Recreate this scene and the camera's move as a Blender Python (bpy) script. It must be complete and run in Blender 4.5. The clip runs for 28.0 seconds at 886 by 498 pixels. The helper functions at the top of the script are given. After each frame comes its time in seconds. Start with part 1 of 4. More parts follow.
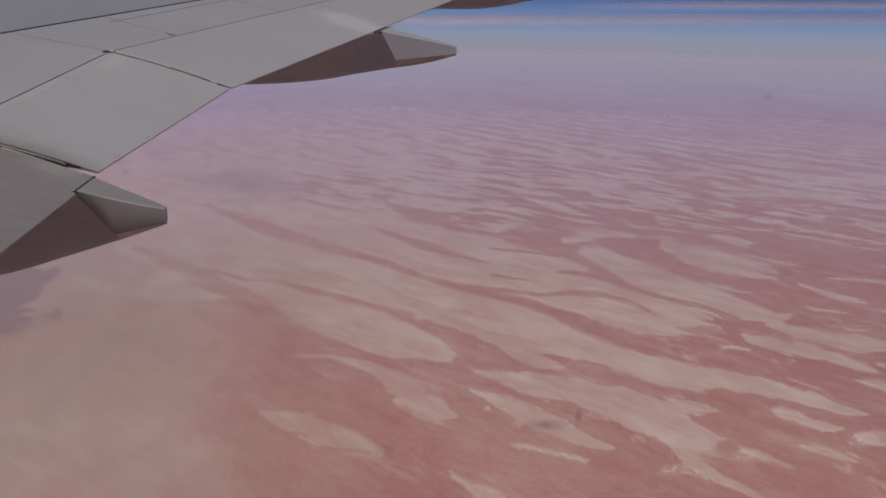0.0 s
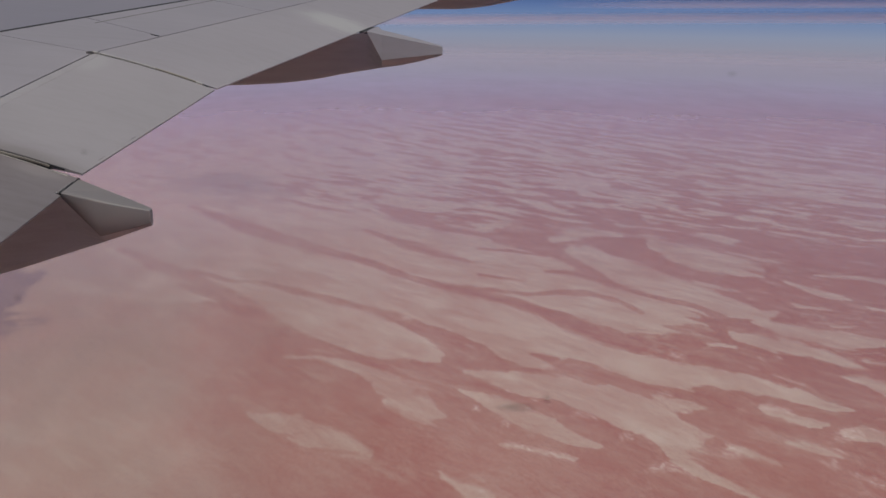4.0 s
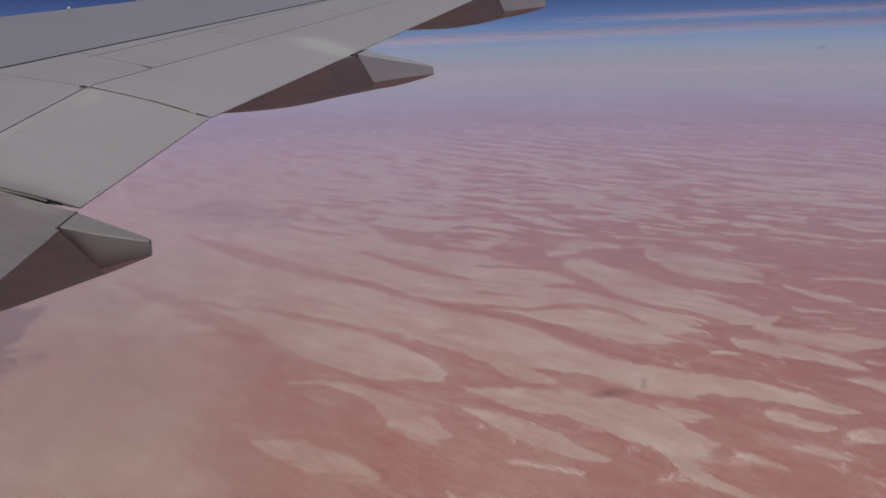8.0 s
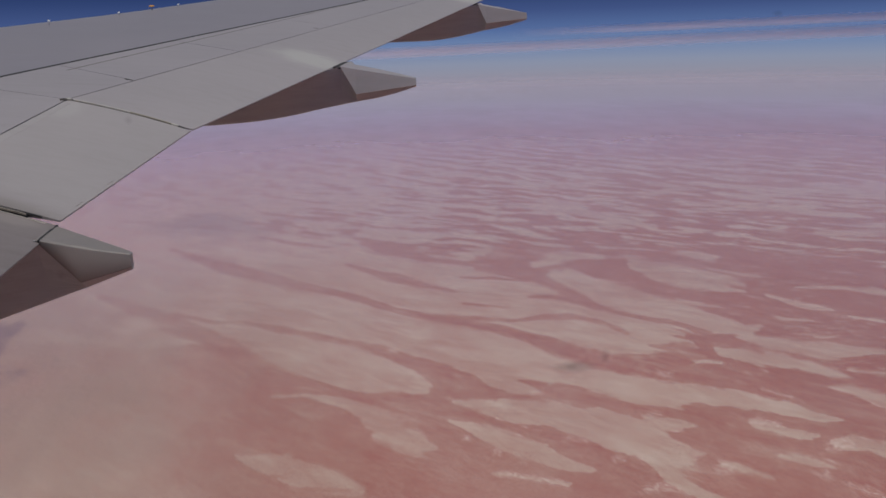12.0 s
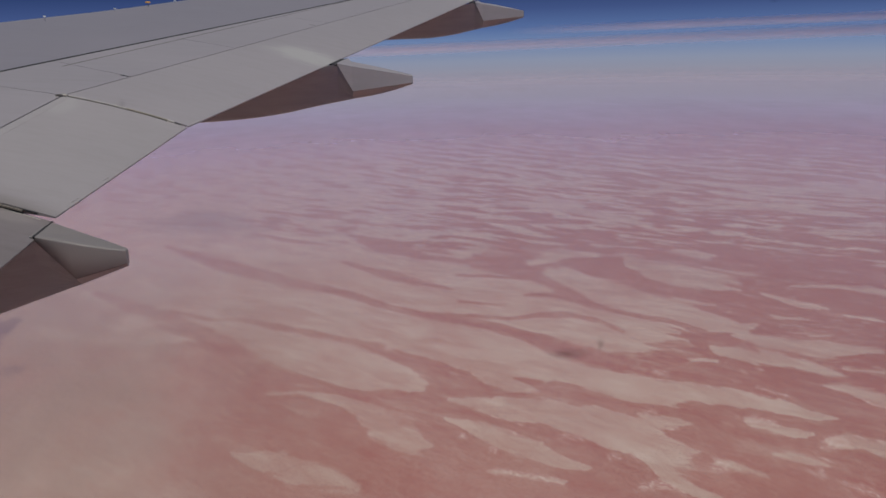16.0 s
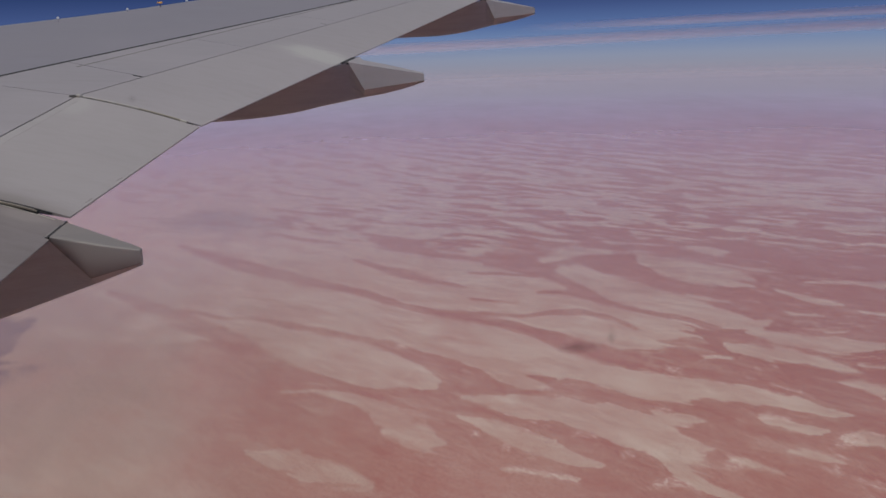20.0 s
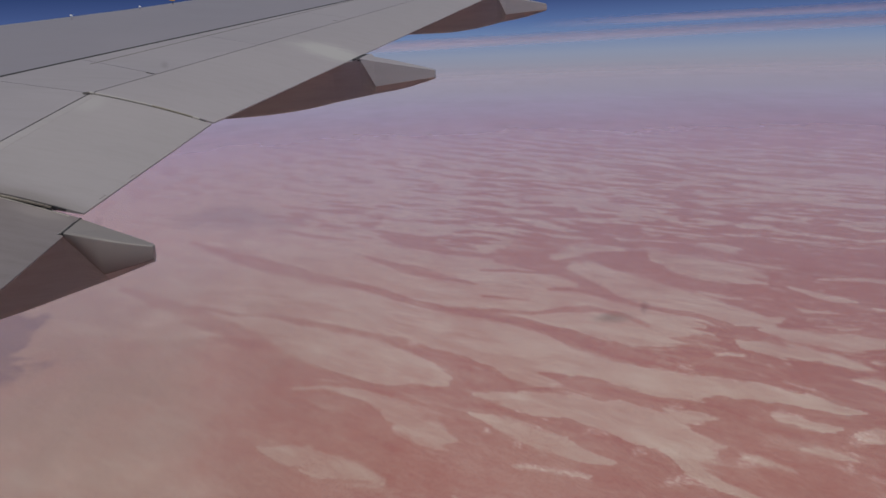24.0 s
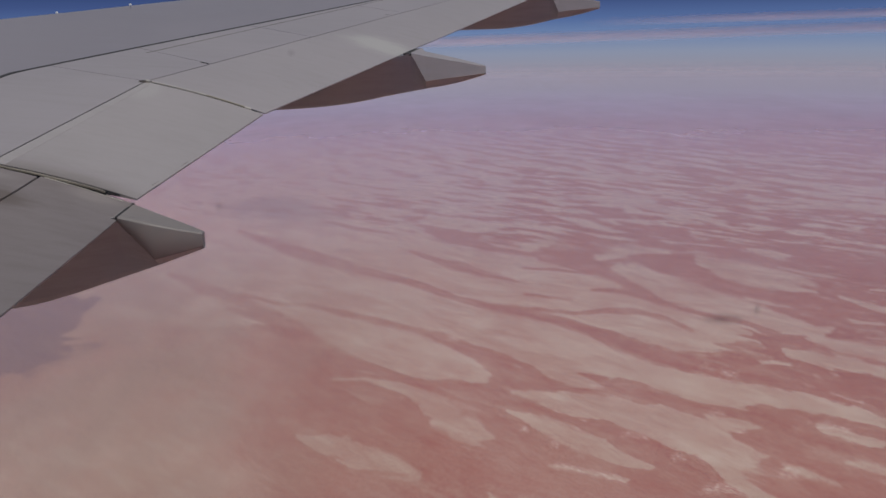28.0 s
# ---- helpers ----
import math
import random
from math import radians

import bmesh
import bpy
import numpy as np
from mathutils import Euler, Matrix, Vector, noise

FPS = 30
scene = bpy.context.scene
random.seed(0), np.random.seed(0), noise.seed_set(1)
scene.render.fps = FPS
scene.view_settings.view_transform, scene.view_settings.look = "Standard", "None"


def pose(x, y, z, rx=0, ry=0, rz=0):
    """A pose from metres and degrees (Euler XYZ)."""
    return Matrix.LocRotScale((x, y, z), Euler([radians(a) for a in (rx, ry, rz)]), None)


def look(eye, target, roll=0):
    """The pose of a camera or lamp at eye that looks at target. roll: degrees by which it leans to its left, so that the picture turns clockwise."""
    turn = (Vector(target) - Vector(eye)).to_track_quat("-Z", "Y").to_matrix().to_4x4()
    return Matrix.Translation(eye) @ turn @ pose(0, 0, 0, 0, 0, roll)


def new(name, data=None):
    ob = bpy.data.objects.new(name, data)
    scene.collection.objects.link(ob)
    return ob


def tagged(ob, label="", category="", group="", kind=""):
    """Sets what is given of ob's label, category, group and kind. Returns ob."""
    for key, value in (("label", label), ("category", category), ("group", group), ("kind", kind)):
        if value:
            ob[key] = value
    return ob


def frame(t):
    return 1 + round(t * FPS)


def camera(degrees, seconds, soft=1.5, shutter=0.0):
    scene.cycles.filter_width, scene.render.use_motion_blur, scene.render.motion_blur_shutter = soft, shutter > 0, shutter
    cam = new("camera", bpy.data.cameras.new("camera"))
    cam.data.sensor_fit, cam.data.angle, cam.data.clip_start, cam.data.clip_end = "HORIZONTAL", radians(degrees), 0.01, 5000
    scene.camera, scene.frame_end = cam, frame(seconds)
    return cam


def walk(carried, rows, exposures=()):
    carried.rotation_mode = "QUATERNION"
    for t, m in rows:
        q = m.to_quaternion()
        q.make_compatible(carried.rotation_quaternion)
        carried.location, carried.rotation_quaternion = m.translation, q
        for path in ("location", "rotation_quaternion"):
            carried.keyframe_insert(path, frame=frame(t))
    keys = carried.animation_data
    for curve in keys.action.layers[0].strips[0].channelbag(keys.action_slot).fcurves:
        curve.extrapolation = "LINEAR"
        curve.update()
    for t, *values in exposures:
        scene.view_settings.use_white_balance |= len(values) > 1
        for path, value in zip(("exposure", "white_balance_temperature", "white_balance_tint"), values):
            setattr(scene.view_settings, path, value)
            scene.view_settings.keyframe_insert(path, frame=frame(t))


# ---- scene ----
# ---- camera ----
# A window seat in level flight: x points aft, y out along the wing, z up.
EYE_HEIGHT = 270.0
cam = camera(55.65, 28.0)

# seconds, heading, pitch, lean (degrees), drift of the camera aft and up (millimetres)
PATH = [
    (0.0, 2.01, -15.81, -0.85, 6.9, 15.0),
    (0.5, 4.54, -16.02, -1.29, 12.3, 15.4),
    (1.0, 5.52, -15.86, -1.61, 10.6, 16.1),
    (1.5, 5.39, -15.98, -1.34, 10.5, 15.2),
    (2.0, 4.55, -16.88, -1.06, 10.3, 13.4),
    (2.5, 3.88, -17.47, -0.64, 9.1, 11.3),
    (3.0, 3.36, -16.87, -1.01, 9.7, 11.1),
    (3.5, 2.84, -16.13, -0.54, 10.3, 12.1),
    (5.5, 3.66, -15.50, -1.89, 6.8, 11.9),
    (6.0, 4.09, -15.60, -1.88, 3.5, 11.0),
    (6.5, 3.97, -15.39, -0.73, 1.0, 9.0),
    (7.0, 3.44, -15.19, 0.44, -4.5, 7.2),
    (7.5, 2.78, -14.92, 1.36, -5.4, 6.2),
    (8.0, 3.04, -14.50, 1.69, -4.2, 7.7),
    (8.5, 3.50, -14.23, 1.93, -5.4, 6.1),
    (9.0, 3.84, -14.05, 1.99, -0.4, 5.1),
    (9.5, 4.24, -13.90, 2.07, 0.2, 4.1),
    (10.0, 4.41, -13.75, 2.03, -0.7, 3.5),
    (10.5, 4.34, -13.59, 2.00, 0.9, 4.2),
    (11.0, 4.26, -13.55, 2.05, 0.6, 3.9),
    (11.5, 4.23, -13.63, 1.95, 0.3, 4.3),
    (12.0, 4.19, -13.74, 1.83, -0.4, 1.3),
    (12.5, 4.32, -13.86, 1.70, 0.3, 3.4),
    (14.5, 4.35, -13.94, 1.43, -0.9, -0.1),
    (15.0, 4.39, -13.90, 1.30, -0.3, 2.8),
    (15.5, 4.39, -13.85, 1.36, 1.4, 1.6),
    (16.0, 4.45, -13.90, 1.59, -0.3, -0.5),
    (16.5, 4.51, -14.02, 1.59, 0.4, 0.5),
    (17.0, 4.43, -14.07, 1.72, -0.8, -0.2),
    (17.5, 4.15, -14.01, 1.74, -0.6, -0.2),
    (18.0, 3.93, -14.08, 1.62, 0.6, -2.2),
    (18.5, 3.80, -14.01, 1.66, -0.2, -0.7),
    (19.0, 3.70, -13.95, 1.65, -0.9, -1.5),
    (19.5, 3.59, -13.93, 1.81, -0.2, -1.9),
    (20.0, 3.59, -14.02, 2.10, 0.0, -1.2),
    (20.5, 3.68, -14.12, 2.42, 1.4, -0.4),
    (22.5, 3.18, -14.30, 2.42, -3.2, -4.4),
    (23.0, 3.03, -14.46, 2.39, -2.2, -6.9),
    (23.5, 2.96, -14.51, 2.25, -4.0, -4.7),
    (24.0, 2.79, -14.20, 2.28, -3.2, -5.3),
    (24.5, 2.40, -14.10, 2.59, -6.0, -5.8),
    (25.0, 1.55, -14.02, 2.84, -7.3, -8.8),
    (25.5, 1.08, -13.66, 2.48, -5.6, -5.8),
    (26.0, 1.17, -13.16, 2.29, -7.2, -4.4),
    (26.5, 1.05, -12.91, 2.11, -11.2, -5.7),
    (27.0, 0.58, -13.33, 1.73, -13.8, -5.0),
    (27.5, 0.15, -13.82, 1.27, -14.7, -5.2),
    (28.0, -0.28, -14.39, 1.11, -13.4, -5.4),
]


def sight(heading, pitch, lean, aft, up):
    a, b = radians(heading), radians(pitch)
    eye = Vector((aft / 1000, 0, EYE_HEIGHT + up / 1000))
    return look(eye, eye + Vector((math.sin(a) * math.cos(b), math.cos(a) * math.cos(b), math.sin(b))), -lean)


walk(cam, [(row[0], sight(*row[1:])) for row in PATH])

# ---- world, sun, exposure ----
SUN_ELEVATION, SUN_HEADING = 67.0, 138.0    # heading from +y towards +x
world = bpy.data.worlds.new("sky")
scene.world = world
world.use_nodes = True
sky_nodes = world.node_tree
sky_tex = sky_nodes.nodes.new("ShaderNodeTexSky")
sky_tex.sky_type = "NISHITA"
sky_tex.sun_disc = False
sky_tex.sun_elevation = radians(SUN_ELEVATION)
sky_tex.sun_rotation = radians(SUN_HEADING)
sky_tex.altitude = 9000
sky_tex.air_density = 1.0
sky_tex.dust_density = 0.3
sky_back = sky_nodes.nodes["Background"]
sky_back.inputs["Strength"].default_value = 0.10
sky_nodes.links.new(sky_tex.outputs[0], sky_back.inputs["Color"])

sun = new("sun", bpy.data.lights.new("sun", "SUN"))
sun.data.energy, sun.data.angle, sun.data.color = 3.2, radians(0.5), (1.0, 0.95, 0.88)
a, b = radians(SUN_HEADING), radians(SUN_ELEVATION)
sun_from = Vector((math.sin(a) * math.cos(b), math.cos(a) * math.cos(b), math.sin(b)))
sun.matrix_world = look(sun_from * 900 + Vector((0, 0, 300)), (0, 0, 300))


# ---- materials ----
def material(name, colour=(0.5, 0.5, 0.5), rough=0.5, metal=0.0):
    m = bpy.data.materials.new(name)
    m.use_nodes = True
    p = m.node_tree.nodes["Principled BSDF"]
    p.inputs["Base Color"].default_value = (*colour, 1)
    p.inputs["Roughness"].default_value = rough
    p.inputs["Metallic"].default_value = metal
    return m, m.node_tree, p


def node(tree, kind, **inputs):
    n = tree.nodes.new(kind)
    for key, value in inputs.items():
        n.inputs[key.replace("_", " ")].default_value = value
    return n


def place_node(tree, scale=(1, 1, 1)):
    """Object coordinates, stretched."""
    c = tree.nodes.new("ShaderNodeTexCoord")
    m = tree.nodes.new("ShaderNodeMapping")
    m.inputs["Scale"].default_value = scale
    tree.links.new(c.outputs["Object"], m.inputs["Vector"])
    return m.outputs[0]


def noise_node(tree, where, scale, detail=4, rough=0.55):
    n = node(tree, "ShaderNodeTexNoise", Scale=scale, Detail=detail, Roughness=rough)
    tree.links.new(where, n.inputs["Vector"])
    return n.outputs["Fac"]


def ramp_node(tree, fac, *stops):
    r = tree.nodes.new("ShaderNodeValToRGB")
    first, last = r.color_ramp.elements
    first.position, last.position = stops[0][0], stops[-1][0]
    for at, _ in stops[1:-1]:
        r.color_ramp.elements.new(at)
    for e, (_, c) in zip(r.color_ramp.elements, stops):
        e.color = (*c, 1)
    tree.links.new(fac, r.inputs[0])
    return r.outputs[0]


def mix_node(tree, fac, first, second, blend="MIX"):
    n = tree.nodes.new("ShaderNodeMix")
    n.data_type, n.blend_type = "RGBA", blend
    for socket, value in ((n.inputs[0], fac), (n.inputs[6], first), (n.inputs[7], second)):
        if isinstance(value, bpy.types.NodeSocket):
            tree.links.new(value, socket)
        elif isinstance(value, (int, float)):
            socket.default_value = value
        else:
            socket.default_value = (*value, 1)
    return n.outputs[2]


def math_node(tree, op, first, second=0.0, clamp=False):
    n = tree.nodes.new("ShaderNodeMath")
    n.operation, n.use_clamp = op, clamp
    for socket, value in ((n.inputs[0], first), (n.inputs[1], second)):
        if isinstance(value, bpy.types.NodeSocket):
            tree.links.new(value, socket)
        else:
            socket.default_value = value
    return n.outputs[0]


def bump_node(tree, height, strength, distance):
    n = node(tree, "ShaderNodeBump", Strength=strength, Distance=distance)
    tree.links.new(height, n.inputs["Height"])
    return n.outputs[0]


def paint(name, colour, rough=0.42, streak=0.10, grime=(0.17, 0.16, 0.15), worn=()):
    """Aircraft enamel: faint flow-wise streaks, blotches and fine orange peel."""
    m, tree, p = material(name, colour, rough)
    along = place_node(tree, (0.5, 5.0, 5.0))
    even = place_node(tree)
    streaks = noise_node(tree, along, 2.2, 6, 0.6)
    blotch = noise_node(tree, even, 0.7, 3)
    fine = noise_node(tree, even, 38.0, 3)
    c = mix_node(tree, math_node(tree, "MULTIPLY", math_node(tree, "SUBTRACT", streaks, 0.42, True), streak * 8, True), colour, grime)
    lighter = tuple(min(1, v * 1.10) for v in colour)
    c = mix_node(tree, math_node(tree, "MULTIPLY", math_node(tree, "SUBTRACT", blotch, 0.45, True), 1.6, True), c, lighter)
    c = mix_node(tree, math_node(tree, "MULTIPLY", fine, 0.10), c, grime)
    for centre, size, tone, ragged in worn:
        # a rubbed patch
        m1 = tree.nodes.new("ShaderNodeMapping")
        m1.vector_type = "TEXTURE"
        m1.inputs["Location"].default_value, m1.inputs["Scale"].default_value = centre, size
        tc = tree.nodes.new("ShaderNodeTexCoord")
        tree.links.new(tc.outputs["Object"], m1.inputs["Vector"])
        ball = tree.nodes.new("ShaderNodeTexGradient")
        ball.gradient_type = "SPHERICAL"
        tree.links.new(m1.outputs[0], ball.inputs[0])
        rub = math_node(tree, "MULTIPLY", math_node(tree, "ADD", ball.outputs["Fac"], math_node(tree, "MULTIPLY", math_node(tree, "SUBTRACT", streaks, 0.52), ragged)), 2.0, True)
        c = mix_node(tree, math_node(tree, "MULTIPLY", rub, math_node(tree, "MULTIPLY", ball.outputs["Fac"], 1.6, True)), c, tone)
    tree.links.new(c, p.inputs["Base Color"])
    tree.links.new(math_node(tree, "ADD", rough - 0.06, math_node(tree, "MULTIPLY", blotch, 0.14)), p.inputs["Roughness"])
    tree.links.new(bump_node(tree, fine, 0.05, 0.002), p.inputs["Normal"])
    return m


WING_GREY = paint("wing_grey_enamel", (0.240, 0.224, 0.240), 0.5)
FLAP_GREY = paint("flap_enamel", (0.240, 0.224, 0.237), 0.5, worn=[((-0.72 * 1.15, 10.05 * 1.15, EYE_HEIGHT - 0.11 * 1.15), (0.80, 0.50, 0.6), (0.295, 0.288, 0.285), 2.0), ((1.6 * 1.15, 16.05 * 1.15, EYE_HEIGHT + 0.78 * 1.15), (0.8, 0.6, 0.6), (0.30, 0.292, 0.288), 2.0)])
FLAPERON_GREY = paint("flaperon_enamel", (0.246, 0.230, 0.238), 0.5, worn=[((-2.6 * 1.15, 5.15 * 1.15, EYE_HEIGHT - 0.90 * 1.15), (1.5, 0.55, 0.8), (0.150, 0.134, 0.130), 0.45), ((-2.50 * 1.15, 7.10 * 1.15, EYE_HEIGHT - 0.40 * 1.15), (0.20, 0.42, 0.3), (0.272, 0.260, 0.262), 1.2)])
# darker base tone than the flaperon, with stain patches over it
DARK_GREY = paint("dark_flap_enamel", (0.150, 0.133, 0.135), 0.55, 0.20, (0.100, 0.084, 0.080), [((-2.25 * 1.15, 5.25 * 1.15, EYE_HEIGHT - 0.98 * 1.15), (0.30, 0.12, 0.3), (0.178, 0.160, 0.158), 1.8), ((-2.75 * 1.15, 4.95 * 1.15, EYE_HEIGHT - 0.90 * 1.15), (0.45, 0.22, 0.4), (0.098, 0.082, 0.076), 1.8), ((-2.9 * 1.15, 5.22 * 1.15, EYE_HEIGHT - 0.82 * 1.15), (0.35, 0.10, 0.3), (0.175, 0.160, 0.158), 1.6)])
# darker than the wing grey of the other tail cones
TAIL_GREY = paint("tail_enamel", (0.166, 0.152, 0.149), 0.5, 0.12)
SKIN_GREY = paint("wing_skin_enamel", (0.190, 0.178, 0.200), 0.45)
FAIRING_GREY = paint("fairing_grey_enamel", (0.288, 0.298, 0.303), 0.5, 0.14)
PALE_EDGE = paint("pale_edge_enamel", (0.256, 0.242, 0.247), 0.5)
SEAL = paint("grey_rubber_seal", (0.13, 0.12, 0.12), 0.7, 0.3, (0.08, 0.07, 0.06))
SEAL_TAN = paint("yellowed_seal", (0.26, 0.235, 0.19), 0.7, 0.3, (0.07, 0.06, 0.05))
SEAL_PALE = paint("pale_seal", (0.38, 0.36, 0.33), 0.6, 0.3, (0.12, 0.11, 0.10))
GAP = material("dark_gap", (0.02, 0.02, 0.022), 0.8)[0]
WHITE = material("white_gloss", (0.8, 0.8, 0.78), 0.3)[0]
AMBER = material("amber_lens", (0.75, 0.36, 0.08), 0.25)[0]
CABIN = paint("cabin_plastic", (0.55, 0.54, 0.52), 0.6, 0.02, (0.4, 0.39, 0.37))


# ---- desert ----
def fbm(x, y, octaves=4, seed=1):
    """Smooth value noise about 0, in -1..1."""
    total, gain, norm = np.zeros_like(x), 1.0, 0.0
    for k in range(octaves):
        px, py = x * 2 ** k + 17.3 * seed, y * 2 ** k - 9.1 * seed
        ix, iy = np.floor(px), np.floor(py)
        fx, fy = px - ix, py - iy
        fx, fy = fx * fx * (3 - 2 * fx), fy * fy * (3 - 2 * fy)

        def corner(cx, cy):
            h = np.sin(cx * 127.1 + cy * 311.7 + seed * 74.7 + k * 5.3) * 43758.5453
            return (h - np.floor(h)) * 2 - 1
        top = corner(ix, iy) * (1 - fx) + corner(ix + 1, iy) * fx
        low = corner(ix, iy + 1) * (1 - fx) + corner(ix + 1, iy + 1) * fx
        total += gain * (top * (1 - fy) + low * fy)
        norm += gain
        gain *= 0.55
    return total / norm


def step(v, low, high):
    s = np.clip((v - low) / (high - low), 0, 1)
    return s * s * (3 - 2 * s)


# One sheet in rings: close rings and spokes where the camera sees the desert.
spokes = np.radians(np.concatenate([np.linspace(-36, 44, 1080), np.linspace(44, 324, 130)[1:-1]]))
rings = np.concatenate([np.linspace(0.02, 380, 14), np.geomspace(392, 4960, 740)])
A, Rr = np.meshgrid(spokes, rings)
gx, gy = np.sin(A) * Rr, np.cos(A) * Rr
# dunes run along (0.78, -0.62); their edges wander and fray down wind
run, cross = 0.78 * gx - 0.62 * gy, 0.62 * gx + 0.78 * gy
fray = 3 * fbm(run / 30, cross / 6, 4, 3) + 1.9 * fbm(run / 8, cross / 2.2, 3, 25) + 0.9 * fbm(run / 2.6, cross / 1.1, 2, 31)
wx = gx + 1.9 * fbm(gx / 34, gy / 60, 4, 2) + 0.78 * fray
wy = gy + 4.0 * fbm(gx / 34, gy / 60, 4, 4) - 0.62 * fray + 2.2 * fbm(gx / 8, gy / 12, 3, 5)
SQUEEZE = 2.6          # about the foreshortening from the camera, so band widths fit its view
pale_edge = np.full(gx.shape, 1e3)
dune_edge = np.full(gx.shape, 1e3)
pale_width, dune_width = np.zeros(gx.shape), np.zeros(gx.shape)


def band(field, points, width=None):
    """Lowers field to the distance from a band that runs through points (x, y, half width)."""
    for (ax, ay, aw), (bx, by, bw) in zip(points, points[1:]):
        pad = max(aw, bw) * 1 + 45
        near = (wx > min(ax, bx) - pad) & (wx < max(ax, bx) + pad) & (wy > min(ay, by) - pad * 3) & (wy < max(ay, by) + pad * 3)
        if not near.any():
            continue
        qx, qy = wx[near] - ax, (wy[near] - ay) / SQUEEZE
        ux, uy = bx - ax, (by - ay) / SQUEEZE
        s = np.clip((qx * ux + qy * uy) / (ux * ux + uy * uy + 1e-9), 0, 1)
        half = aw + (bw - aw) * s
        gap = np.hypot(qx - s * ux, qy - s * uy) - half
        if width is not None:
            width[near] = np.where(gap < field[near], half, width[near])
        field[near] = np.minimum(field[near], gap)


def flat(*points):
    band(pale_edge, points, pale_width)


def dune(*points):
    band(dune_edge, points, dune_width)


# pale gravel flats, then the red dune bands that cross them
flat((206, 901, 24.5), (251, 829, 27.5), (292, 775, 21.5), (331, 731, 9.9))
flat((309, 958, 13.1), (348, 931, 14.4), (390, 882, 9.5))
flat((-344, 1071, 99.5), (-227, 1024, 98.3), (-50, 944, 69.4), (77, 896, 44.2), (163, 843, 29.8), (224, 777, 21.5), (251, 723, 12.7))
flat((-223, 938, 27.5), (-159, 895, 28.8), (-95, 864, 23.8), (-46, 819, 24.6), (10, 762, 20.3), (61, 720, 25.7), (106, 678, 27.6), (140, 651, 14.4), (170, 619, 13.2), (205, 597, 10.7), (246, 585, 7.4), (274, 567, 6.2), (295, 549, 5.9), (306, 536, 3.5), (321, 529, 0.9))
flat((-177, 809, 1.9), (-137, 783, 10.0), (-106, 753, 16.4), (-72, 718, 18.1), (-41, 696, 19.4), (-16, 671, 17.1), (7, 655, 12.4), (30, 633, 5.5))
flat((48, 602, 1.2), (66, 594, 4.5), (90, 579, 8.4), (114, 566, 10.8), (136, 552, 11.9), (163, 532, 13.3), (180, 510, 14.6), (189, 496, 9.0))
flat((176, 498, 13.4), (174, 471, 7.0), (179, 457, 4.5), (186, 447, 3.0), (195, 435, 2.2), (205, 421, 1.1))
flat((189, 547, 6.9), (203, 540, 3.9), (216, 536, 1.0))
flat((188, 509, 6.7), (197, 502, 4.0), (206, 495, 0.8))
flat((42, 569, 0.8), (58, 555, 4.0), (72, 537, 6.9), (88, 517, 7.5), (102, 506, 6.3), (114, 492, 3.6), (128, 482, 0.8))
flat((-20, 578, 3.5), (-8, 571, 8.5), (5, 551, 9.4), (17, 535, 7.9), (30, 526, 0.9))
flat((-95, 633, 1.2), (-65, 629, 1.6), (-38, 613, 4.3), (-20, 596, 4.9), (-5, 582, 5.1))
flat((-71, 647, 1.3), (-50, 638, 0.8))
flat((-107, 533, 1.5), (-87, 520, 5.1), (-63, 504, 6.4), (-40, 489, 5.5), (-20, 474, 2.4))
flat((63, 488, 0.8), (75, 482, 1.0), (90, 473, 1.0), (110, 467, 0.8))
flat((256, 532, 3.1), (269, 521, 3.7), (278, 513, 3.9), (292, 510, 0.9))
flat((211, 479, 1.3), (220, 472, 2.5), (234, 459, 0.8))
flat((252, 483, 0.8), (261, 480, 2.6), (272, 472, 2.8), (279, 465, 0.8))
flat((300, 494, 3.7), (315, 496, 3.7), (320, 486, 5.1), (328, 476, 6.1), (341, 461, 6.9))
flat((343, 584, 0.8), (355, 577, 4.4), (364, 562, 7.0), (375, 545, 7.4), (386, 522, 4.4))
flat((292, 669, 5.7), (313, 655, 8.6), (340, 638, 6.8), (354, 617, 6.4), (367, 605, 2.0))
flat((319, 703, 2.1), (338, 685, 6.6), (366, 668, 8.4), (391, 658, 6.6), (427, 650, 2.3))
flat((376, 614, 1.2), (402, 602, 1.2))
flat((259, 650, 1.4), (281, 647, 1.8))
flat((114, 780, 1.2), (146, 758, 7.1), (174, 734, 9.8), (200, 712, 11.7), (231, 710, 12.9), (256, 703, 8.6), (271, 694, 4.9))
flat((87, 868, 14.1), (134, 854, 12.1), (164, 821, 8.2), (205, 792, 2.6), (230, 760, 7.2), (262, 737, 7.4), (276, 722, 2.2))
flat((-11, 901, 11.4), (37, 864, 10.6), (83, 836, 8.4))
flat((220, 948, 10.7), (235, 885, 13.9), (255, 845, 16.1), (270, 797, 12.2), (296, 771, 9.5), (314, 744, 8.9), (333, 721, 6.6), (357, 732, 1.1))
flat((307, 824, 2.8), (330, 799, 2.6), (369, 789, 1.3))
flat((316, 916, 15.9), (349, 878, 10.3), (385, 839, 2.2))
flat((384, 935, 1.8), (408, 911, 3.4), (426, 893, 1.6))
flat((379, 1020, 4.2), (399, 995, 9.7), (415, 987, 2.9))
flat((404, 821, 2.8), (420, 787, 6.3), (443, 768, 1.9))
flat((444, 846, 1.5), (490, 836, 2.9), (519, 815, 7.5), (538, 791, 7.2))
flat((375, 753, 2.4), (407, 738, 1.7))
